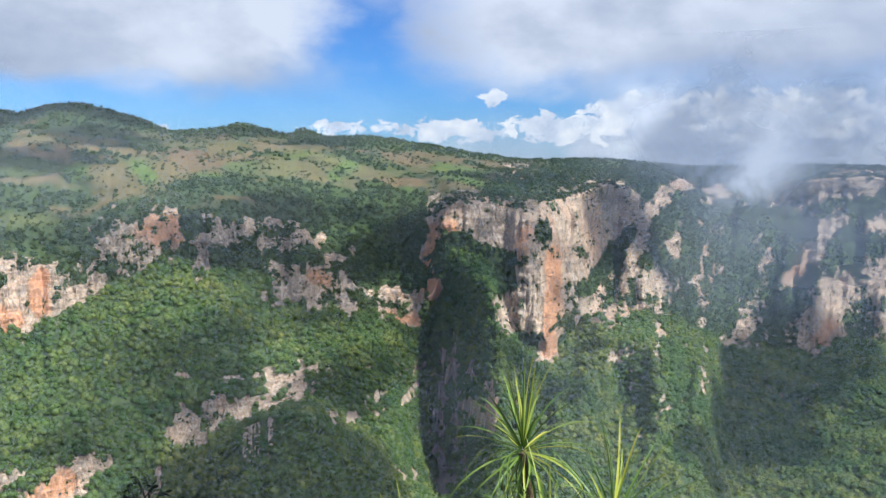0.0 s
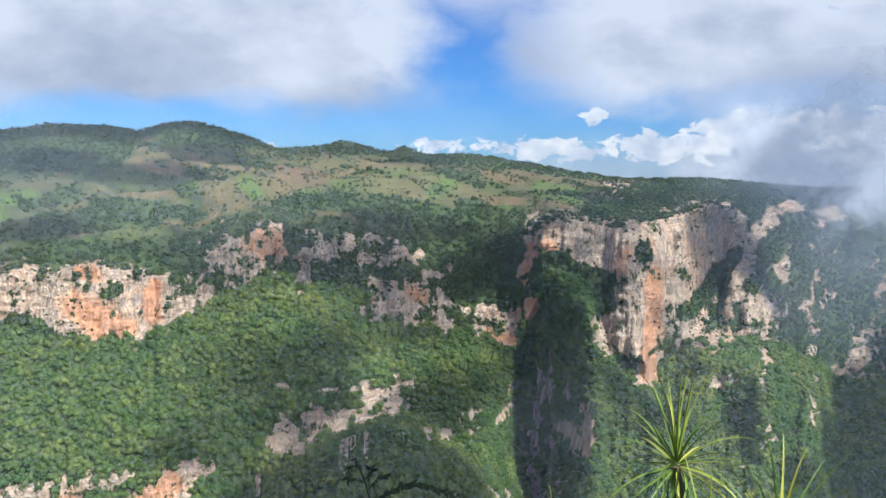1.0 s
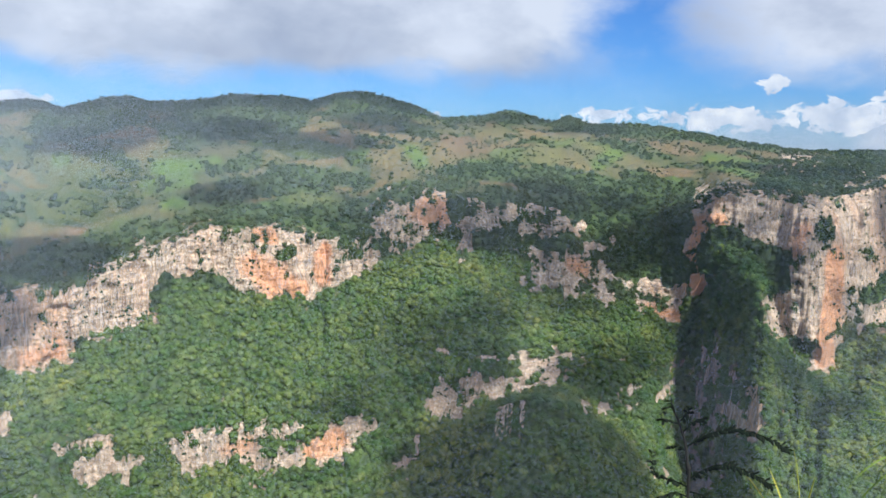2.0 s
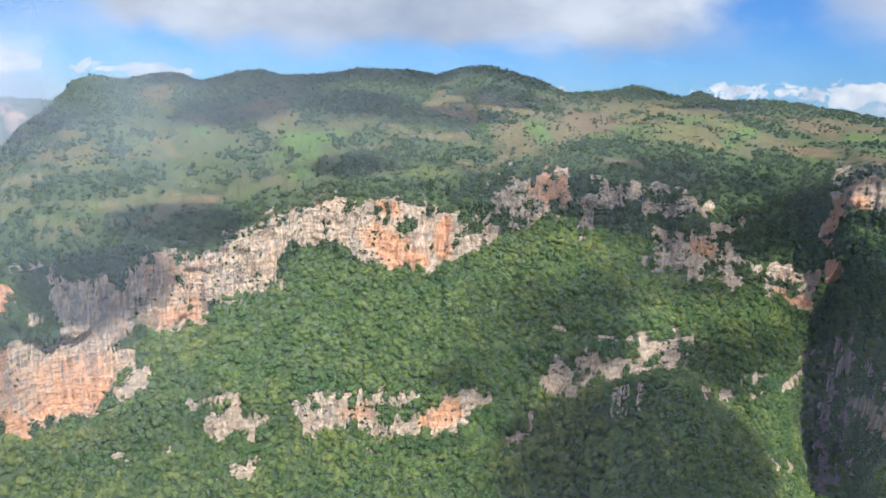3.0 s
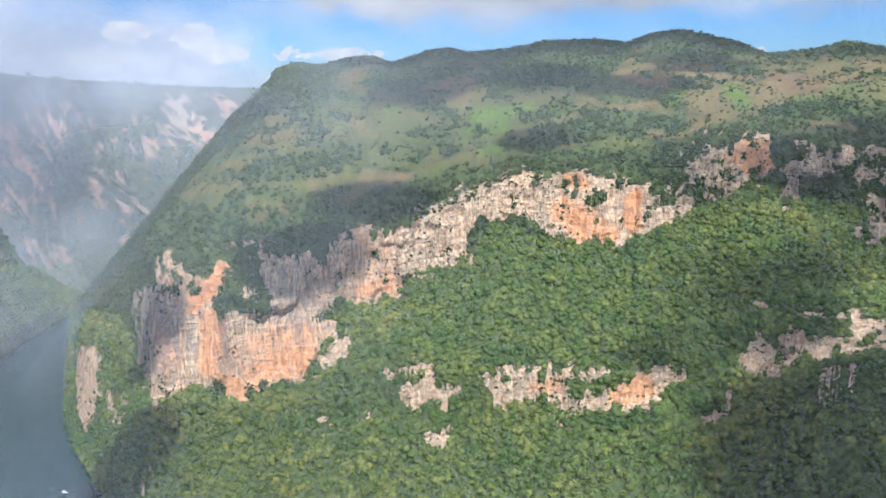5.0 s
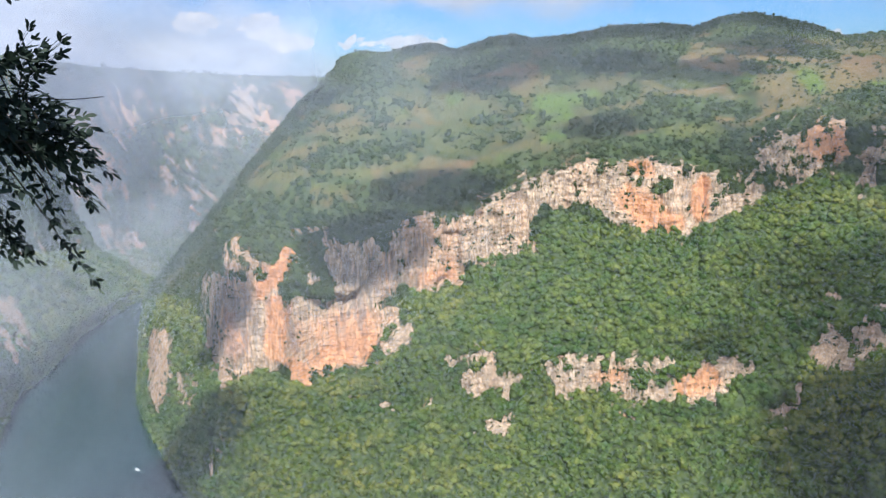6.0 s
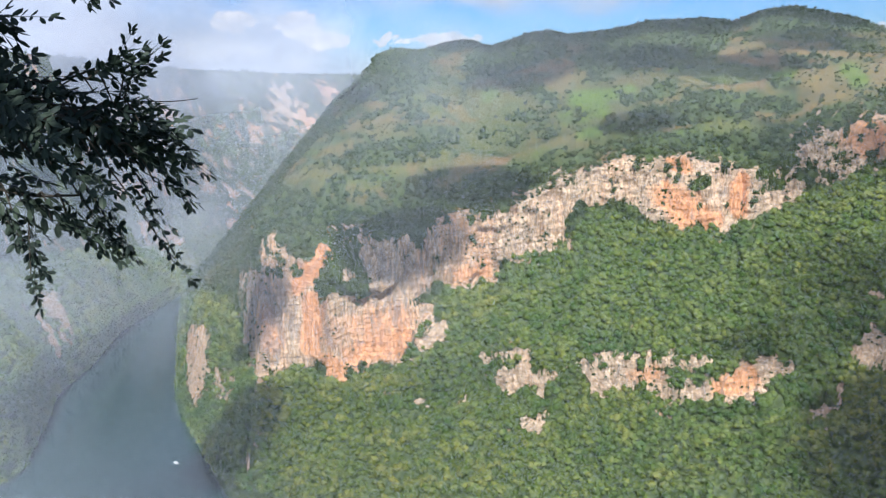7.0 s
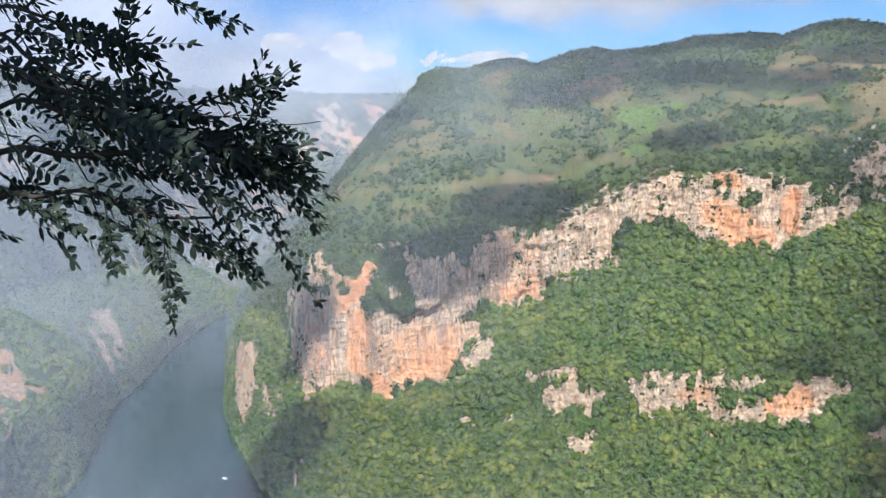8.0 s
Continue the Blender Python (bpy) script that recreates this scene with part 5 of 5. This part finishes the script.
for limb_name, count, keep, reach in (("limb", 20, 0.42, 0.06), ("lower_limb", 10, 0.45, 0.03), ("upper_limb", 16, 0.42, 0.05), ("top_limb", 10, 0.42, 0.04), ("middle_limb", 18, 0.42, 0.05), ("inner_limb", 14, 0.42, 0.05)):
    path = paths[limb_name]
    for k in range(count):
        i = int((keep + (1 - keep) * (k + rnd.random() * 0.6) / count) * (len(path) - 1))
        p, d = path[i], outward(path[i])
        twig = [p, p + d * reach * 0.5 + Vector((0, 0, 0.01)), p + d * reach + Vector((0, 0, -0.03))]
        bm = bmesh.new()
        line = tube(bm, twig, 0.003, 0.0012, 5)
        part("twig", bm, BARK, tree)
        for j in range(2):
            q = line[2 + j * (len(line) - 3)]
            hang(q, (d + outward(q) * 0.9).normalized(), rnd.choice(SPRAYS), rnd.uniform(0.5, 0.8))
# long trailing and upright shoots
SHOOTS = [
    ((-3.261, -0.119, 449.556), (-3.227, -0.045, 449.407), (-3.183, -0.007, 449.304)),
    ((-3.293, -0.212, 449.452), (-3.284, -0.223, 449.369), (-3.273, -0.233, 449.299)),
    ((-3.288, -0.205, 449.434), (-3.259, -0.158, 449.388), (-3.24, -0.089, 449.347)),
    ((-3.315, -0.264, 449.461), (-3.304, -0.254, 449.414), (-3.287, -0.232, 449.365)),
    ((-3.33, -0.302, 449.474), (-3.326, -0.303, 449.439), (-3.326, -0.317, 449.409)),
    ((-3.254, -0.061, 449.551), (-3.218, -0.003, 449.516), (-3.19, 0.04, 449.496)),
    ((-3.252, -0.098, 449.565), (-3.234, -0.03, 449.518), (-3.202, 0.012, 449.45)),
    ((-3.277, -0.157, 449.528), (-3.246, -0.115, 449.431), (-3.229, -0.1, 449.377)),
    ((-3.25, -0.05, 449.598), (-3.244, -0.037, 449.644), (-3.246, -0.041, 449.686)),
    ((-3.245, -0.04, 449.603), (-3.236, -0.023, 449.649), (-3.23, -0.013, 449.664)),
    ((-3.255, -0.1, 449.642), (-3.243, -0.076, 449.661), (-3.237, -0.067, 449.671)),
    ((-3.32, -0.249, 449.703), (-3.315, -0.246, 449.771), (-3.313, -0.248, 449.799)),
    ((-3.283, -0.184, 449.832), (-3.266, -0.142, 449.818), (-3.25, -0.106, 449.798)),
    ((-3.266, -0.147, 449.465), (-3.243, -0.12, 449.4), (-3.233, -0.11, 449.373)),
    ((-3.379, -0.454, 449.523), (-3.369, -0.425, 449.492), (-3.358, -0.39, 449.473)),
    ((-3.293, -0.192, 449.531), (-3.263, -0.135, 449.485), (-3.248, -0.109, 449.472)),
    ((-3.25, -0.051, 449.582), (-3.23, -0.017, 449.559), (-3.214, 0.009, 449.547)),
    ((-3.242, -0.084, 449.533), (-3.232, -0.037, 449.465), (-3.213, -0.025, 449.389)),
]
for start, middle, end in SHOOTS:
    a, m, b = (Vector(c) - root for c in (start, middle, end))
    bm = bmesh.new()
    line = tube(bm, [a, m, b], 0.0018, 0.0008, 5)
    part("twig", bm, BARK, tree)
    for j in range(1, len(line)):
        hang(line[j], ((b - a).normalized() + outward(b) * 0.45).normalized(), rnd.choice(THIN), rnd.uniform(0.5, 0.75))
# crown sprays added overhead, out of view, to shade the low limbs
for k in range(330):
    c = Vector((-2.75, -0.75, 451.5)) - root + Vector((rnd.gauss(0, 0.62), rnd.gauss(0, 0.62), rnd.gauss(0, 0.35)))
    if c.z + root.z > 450.75:
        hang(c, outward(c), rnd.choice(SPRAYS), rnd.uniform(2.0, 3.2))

# a shoot that stands up from the slope; its near-black colours carry its shade
SHADED_LEAF, _n = material("shaded_sapling_leaflet")
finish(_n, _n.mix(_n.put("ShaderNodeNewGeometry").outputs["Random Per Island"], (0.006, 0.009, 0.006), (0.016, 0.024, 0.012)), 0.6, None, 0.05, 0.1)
SHADED_BARK, _n = material("shaded_sapling_bark")
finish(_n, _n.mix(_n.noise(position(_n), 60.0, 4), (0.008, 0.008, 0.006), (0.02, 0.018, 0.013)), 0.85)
shoot = thing("sapling", (-0.78, 1.95, 446.56), "slender sapling with feathered leaves, its shade put into the colour", "sapling")
foot_at = Vector((-0.78, 1.95, 446.56))
STEM = [(-0.78, 1.95, 446.56), (-0.77, 2.02, 447.8), (-0.786, 2.151, 448.858), (-0.792, 2.195, 448.915), (-0.801, 2.221, 448.986), (-0.823, 2.24, 449.042), (-0.848, 2.254, 449.088)]
bm = bmesh.new()
tube(bm, [Vector(c) - foot_at for c in STEM], 0.0055, 0.0025, 7)
part("stem", bm, SHADED_BARK, shoot)
FRONDS = [
    [(-0.798, 2.222, 448.986), (-0.741, 2.225, 449.029), (-0.676, 2.221, 449.052), (-0.604, 2.205, 449.048), (-0.542, 2.182, 449.028)],
    [(-0.791, 2.189, 448.9), (-0.75, 2.192, 448.935), (-0.692, 2.189, 448.958), (-0.627, 2.172, 448.951), (-0.579, 2.152, 448.935)],
    [(-0.79, 2.183, 448.884), (-0.83, 2.178, 448.899), (-0.877, 2.171, 448.914), (-0.891, 2.181, 448.971)],
    [(-0.82, 2.24, 449.04), (-0.849, 2.232, 449.05), (-0.869, 2.222, 449.056)],
    [(-0.812, 2.233, 449.021), (-0.781, 2.235, 449.058), (-0.766, 2.228, 449.067)],
    [(-0.846, 2.253, 449.085), (-0.862, 2.242, 449.083), (-0.87, 2.228, 449.073)],
    [(-0.826, 2.241, 449.045), (-0.805, 2.239, 449.07), (-0.802, 2.233, 449.084)],
    [(-0.788, 2.172, 448.859), (-0.82, 2.166, 448.869), (-0.857, 2.15, 448.86)],
    [(-0.798, 2.216, 448.972), (-0.825, 2.211, 448.986), (-0.846, 2.2, 448.987)],
    [(-0.788, 2.178, 448.873), (-0.753, 2.167, 448.873), (-0.72, 2.152, 448.862)],
    [(-0.837, 2.249, 449.071), (-0.845, 2.246, 449.096), (-0.851, 2.239, 449.109)],
]
for k, line in enumerate(FRONDS):
    rnd = random.Random(k)
    bm = bmesh.new()
    spine = tube(bm, [Vector(c) - foot_at for c in line], 0.0024, 0.0008, 5)
    total = sum((c - d).length for c, d in zip(spine, spine[1:]))
    pairs = max(4, int(total / 0.0085))
    for j in range(1, pairs + 1):
        at = 1 + (len(spine) - 2) * j / pairs
        i = min(int(at), len(spine) - 2)
        here = spine[i].lerp(spine[i + 1], at - i)
        ahead = (spine[i + 1] - spine[i]).normalized()
        for sgn in (-1, 1):
            level = ahead.cross(Vector((0, 0, 1))).normalized() * sgn
            along = (level * 0.55 + ahead * rnd.uniform(0.35, 0.6) + Vector((0, 0, rnd.uniform(-0.75, -0.1 if sgn > 0 else 0.5)))).normalized()
            leaflet(bm, here, along, along.cross(level + Vector((0, 0, 0.4))).normalized(), 0.0205 * rnd.uniform(0.75, 1.15))
    part("frond", bm, SHADED_LEAF, shoot)


# a small white boat close to the bank
HULL, _n = material("boat_paint")
finish(_n, _n.mix(_n.noise(position(_n), 3.0, 3), (0.75, 0.75, 0.73), (0.85, 0.85, 0.84)), 0.4)
boat = thing("boat", (-892.0, 410.0, 0.0), "small white river boat with an awning near the bank", "boat")
boat.rotation_euler = (0, 0, 0.5)
bm = bmesh.new()
sections = []
for x, w, d in ((-3.4, 0.9, 0.7), (-2.0, 1.1, 0.75), (0.5, 1.1, 0.8), (2.3, 0.8, 0.9), (3.8, 0.08, 1.15)):
    sections.append([bm.verts.new(q) for q in ((x, -w, d), (x, -0.7 * w, -0.2), (x, 0.7 * w, -0.2), (x, w, d), (x, 0.8 * w, d - 0.02), (x, 0, 0.25), (x, -0.8 * w, d - 0.02))])
for a, b in zip(sections, sections[1:]):
    for k in range(7):
        bm.faces.new((a[k], a[(k + 1) % 7], b[(k + 1) % 7], b[k]))
bm.faces.new(sections[0])
bm.faces.new(sections[-1][::-1])
part("hull", bm, HULL, boat)
bm = bmesh.new()
bmesh.ops.create_cube(bm, size=1.0, matrix=Matrix.Translation((-0.6, 0, 2.1)) @ Matrix.Diagonal((3.6, 2.0, 0.08, 1)))
part("awning", bm, HULL, boat)
for x in (-2.2, 1.0):
    for y in (-0.9, 0.9):
        bm = bmesh.new()
        tube(bm, [(x, y, 0.6), (x, y, 1.4), (x, y, 2.08)], 0.03, 0.03, 6)
        part("post", bm, HULL, boat)

# ---- unseen shading clouds, torn cloud and mist sheets ----
def vapour_material(name, colour, thick_colour, scale, sharp, stretch=(1, 1, 1), deck=False, floor=0.35, centre=0.5):
    m, n = material(name)
    pos = position(n)
    soft = n.noise(n.scaled(pos, stretch), scale, 5, 0.55, 0.3)
    body = n.attr("body")
    if deck:
        cover = n.math("ADD", body, n.math("MULTIPLY", n.math("SUBTRACT", soft, 0.5), 0.10))
        alpha = n.step(cover, 0.5 - sharp, 0.5 + sharp, 0.0, 0.84)
        col = n.mix(n.step(cover, 0.50, 0.66), colour, thick_colour)
    else:
        alpha = n.math("MULTIPLY", body, n.step(soft, centre - sharp, centre + sharp, floor, 1.0), clamp=True)
        col = n.mix(soft, colour, thick_colour)
    d = n.put("ShaderNodeBsdfDiffuse")
    t = n.put("ShaderNodeBsdfTranslucent")
    n.wire(d.inputs[0], col)
    n.wire(t.inputs[0], col)
    both = n.put("ShaderNodeMixShader")
    both.inputs[0].default_value = 0.85 if deck else 0.5
    n.wire(both.inputs[1], d.outputs[0])
    n.wire(both.inputs[2], t.outputs[0])
    clear = n.put("ShaderNodeBsdfTransparent")
    mx = n.put("ShaderNodeMixShader")
    n.wire(mx.inputs[0], alpha)
    n.wire(mx.inputs[1], clear.outputs[0])
    n.wire(mx.inputs[2], both.outputs[0])
    n.wire(n.put("ShaderNodeOutputMaterial").inputs[0], mx.outputs[0])
    return m


def cloudy_mesh(name, grid, attributes, mat, least):
    """A sheet that has faces only where there is vapour."""
    mesh = grid_mesh(name, grid, attributes, mat)
    body = attributes["body"]
    most = np.maximum.reduce([body[:-1, :-1], body[1:, :-1], body[:-1, 1:], body[1:, 1:]]).ravel()
    bm = bmesh.new()
    bm.from_mesh(mesh)
    bm.faces.ensure_lookup_table()
    bmesh.ops.delete(bm, geom=[bm.faces[i] for i in np.flatnonzero(most < least)], context="FACES")
    bm.to_mesh(mesh)
    bm.free()
    return mesh


DECK_Z = 1000.0
DECK = vapour_material("cloud_vapour", (0.98, 0.98, 1.0), (0.70, 0.72, 0.80), 0.012, 0.10, deck=True)
# cloud patches added above the view, each placed to shade chosen ground: x, y, radius
SHADE_CLOUDS = [(481, 299, 120), (562, 281, 105), (402, 310, 70), (410, 818, 75), (-210, 369, 80), (-174, 219, 60), (-192, 663, 60), (-578, 853, 110), (-481, 1054, 110), (-260, 1025, 90), (-251, 1224, 90), (-781, 631, 60), (-84, -124, 60), (1187, 796, 110), (1320, 927, 130), (1126, 643, 110), (-194, 9, 40), (-562, 1436, 150), (-353, 1485, 110), (-803, 1265, 150), (-933, 1135, 120), (-653, 1065, 90), (-162, 163, 48), (-149, 215, 40), (1174, 936, 60), (1008, 470, 60), (1229, 1038, 60), (784, 637, 24), (770, 524, 24)]
THIN_SHADE_CLOUDS = [(158, 746, 70), (206, 685, 60), (233, 815, 70), (322, 723, 80), (337, 891, 70), (462, 636, 80), (499, 508, 60), (416, 919, 70), (501, 754, 70), (584, 729, 60), (690, 761, 60), (740, 936, 70), (567, 1184, 90), (64, 1459, 110), (660, 512, 60), (90, 665, 55), (145, 690, 60), (268, 517, 60), (328, 423, 60), (-19, 710, 45), (-112, 752, 40), (518, 616, 60), (230, 468, 55), (306, 384, 55), (259, 319, 35)]
dx, dyy = np.meshgrid(np.linspace(-2600, 2600, 260), np.linspace(-2600, 2600, 260))
deck_body = np.full_like(dx, 0.15)
for cloud_x, cloud_y, cloud_r in SHADE_CLOUDS:
    deck_body = np.maximum(deck_body, 0.5 + 0.42 * (1 - np.hypot((dx - cloud_x) / cloud_r, (dyy - cloud_y) / cloud_r)))
for cloud_x, cloud_y, cloud_r in THIN_SHADE_CLOUDS:
    deck_body = np.maximum(deck_body, np.minimum(0.5 + 0.15 * (1 - np.hypot((dx - cloud_x) / cloud_r, (dyy - cloud_y) / cloud_r)), 0.505))
deck_body = deck_body + 0.55 * (fbm(dx / 80, dyy / 80, 0.5, 4, 3313) - 0.46) - 0.3 * smooth01(np.hypot(dx, dyy), 1900, 2300)
shade_deck = tagged(new("shade_deck", cloudy_mesh("shade_deck", np.stack([dx, dyy, DECK_Z + 50 * (fbm(dx / 900, dyy / 900, 0, 2, 401) - 0.5)], -1), {"body": deck_body}, DECK, 0.40)), "unseen cloud patches added overhead to shade parts of the canyon", "cloud", kind="structure")

TORN = vapour_material("torn_cloud", (0.86, 0.90, 0.97), (0.97, 0.98, 1.0), 0.0095, 0.16, (1, 1, 1.2), floor=0.03, centre=0.46)


def torn_cloud(name, label, radius, az0, az1, z0, z1, body):
    """A curved bank of torn cloud round the viewpoint; body(azimuth, height) is its density."""
    az, zz = np.meshgrid(np.arange(az1, az0, -1.0), np.linspace(z0, z1, 40))
    r = radius * (1 + 0.06 * (fbm(az / 9, zz / 200, 0.4, 2, 411) - 0.5))
    g = np.stack([-r * np.sin(np.radians(az)), r * np.cos(np.radians(az)), zz], -1)
    edge = smooth01(az, az0, az0 + 8) * (1 - smooth01(az, az1 - 6, az1))
    return tagged(new(name, cloudy_mesh(name, g, {"body": body(az, zz) * edge}, TORN, 0.03)), label, "cloud", kind="stuff")


torn_cloud("rim_cloud", "torn low cloud drifting across the canyon rim", 1330, -50, -8, 200, 640, lambda a, z: (0.62 * smooth01(z + 60 * np.exp(-(((a + 19.5) / 3.0) ** 2)), 415, 470) * (1 - smooth01(z, 500, 610)) + 0.35 * smooth01(z, 230, 400) * np.exp(-(((a + 19.5) / 4.0) ** 2))))


# the bluish tint of haze in the air is put into this colour
MIST = vapour_material("mist_sheet_tint", (0.56, 0.63, 0.80), (0.70, 0.75, 0.87), 0.0035, 0.35, (1, 1, 1.4))


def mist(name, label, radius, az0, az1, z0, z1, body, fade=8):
    """A curved see-through sheet round the viewpoint that stands in for mist; body(azimuth, height) is its density."""
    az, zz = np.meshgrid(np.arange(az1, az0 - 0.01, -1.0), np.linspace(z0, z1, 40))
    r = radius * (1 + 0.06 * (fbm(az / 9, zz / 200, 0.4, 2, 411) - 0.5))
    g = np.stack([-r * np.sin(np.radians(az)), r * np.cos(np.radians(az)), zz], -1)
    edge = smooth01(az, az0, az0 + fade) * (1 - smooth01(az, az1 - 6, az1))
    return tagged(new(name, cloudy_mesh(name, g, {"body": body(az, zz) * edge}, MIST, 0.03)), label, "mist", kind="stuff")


mist("river_mist_sheet", "pale sheet standing in for mist over the river gorge", 1230, 55.5, 100, 6, 640, lambda a, z: (0.16 + 0.16 * smooth01(a, 60, 78)) * smooth01(z, 0, 160) - 0.14 * smooth01(z, 440, 620))
mist("gorge_mist_sheet", "pale sheet standing in for haze before the distant cliffs", 1950, 49.5, 100, -5, 800, lambda a, z: 0.38 + 0.42 * smooth01(z, 330, 470) * (1 - smooth01(z, 560, 720)), 3)
mist("rim_mist_sheet", "bluish sheet standing in for haze before the far cliffs", 1345, -50, -9, 150, 700, lambda a, z: (0.30 + 0.22 * smooth01(-a, 14, 24)) * smooth01(z, 155, 300) - 0.36 * smooth01(z, 500, 680))

def haze_thread_material():
    m, n = material("haze_thread_tint")
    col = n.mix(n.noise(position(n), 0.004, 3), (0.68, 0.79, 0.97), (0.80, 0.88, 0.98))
    d, t = n.put("ShaderNodeBsdfDiffuse"), n.put("ShaderNodeBsdfTranslucent")
    n.wire(d.inputs[0], col)
    n.wire(t.inputs[0], col)
    mx = n.put("ShaderNodeMixShader")
    mx.inputs[0].default_value = 0.5
    n.wire(mx.inputs[1], d.outputs[0])
    n.wire(mx.inputs[2], t.outputs[0])
    n.wire(n.put("ShaderNodeOutputMaterial").inputs[0], mx.outputs[0])
    return m


def haze_threads(name, label, radius, az0, az1, z0, z1, pitch, turn, body):
    """Stand-in for thin haze: a shell of fine slanting pale threads, pitch metres apart, that fill body(azimuth,
    height) of the view through them.
    """
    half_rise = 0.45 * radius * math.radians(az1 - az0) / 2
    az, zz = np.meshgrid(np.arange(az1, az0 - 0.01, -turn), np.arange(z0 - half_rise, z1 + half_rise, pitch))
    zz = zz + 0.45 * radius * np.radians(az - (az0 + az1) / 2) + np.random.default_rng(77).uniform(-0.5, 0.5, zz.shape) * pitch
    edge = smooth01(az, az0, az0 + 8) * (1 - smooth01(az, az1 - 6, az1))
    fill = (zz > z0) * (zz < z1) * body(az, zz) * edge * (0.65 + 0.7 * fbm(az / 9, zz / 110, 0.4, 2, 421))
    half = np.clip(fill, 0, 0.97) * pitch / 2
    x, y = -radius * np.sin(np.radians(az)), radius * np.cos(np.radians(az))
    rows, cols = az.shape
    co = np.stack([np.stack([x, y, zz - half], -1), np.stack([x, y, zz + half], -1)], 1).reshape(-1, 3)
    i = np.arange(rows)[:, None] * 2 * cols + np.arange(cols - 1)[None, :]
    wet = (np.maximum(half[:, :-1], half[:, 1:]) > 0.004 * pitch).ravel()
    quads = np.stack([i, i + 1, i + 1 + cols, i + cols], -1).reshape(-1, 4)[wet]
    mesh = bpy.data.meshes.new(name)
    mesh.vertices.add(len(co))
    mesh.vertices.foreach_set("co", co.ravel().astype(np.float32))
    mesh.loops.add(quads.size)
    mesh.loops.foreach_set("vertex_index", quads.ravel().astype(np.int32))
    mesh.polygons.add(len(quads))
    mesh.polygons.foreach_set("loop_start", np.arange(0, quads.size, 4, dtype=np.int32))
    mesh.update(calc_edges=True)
    mesh.materials.append(haze_thread_material())
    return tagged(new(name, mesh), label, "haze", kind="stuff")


# pale threads added before the canyon to imitate the veil of haze
haze_threads("haze_thread_shell", "shell of pale bluish threads standing in for canyon haze", 560, -44, 96, 60, 560, 0.11, 7.0, lambda a, z: (0.052 + 0.13 * smooth01(a, 32, 60) * np.maximum(smooth01(z, 190, 340), 0.12 + 0.4 * smooth01(a, 56, 64)) + (0.05 + 0.045 * smooth01(a, 12, 30)) * smooth01(z, 385, 435) * (1 - smooth01(a, 50, 60)) + 0.075 * smooth01(-a, -6, 20) + 0.12 * smooth01(a, 67, 76)) * (1 - smooth01(z + 30 * smooth01(a, 46, 54) + 25 * (1 - smooth01(a, -4, 8)), 482, 506)))
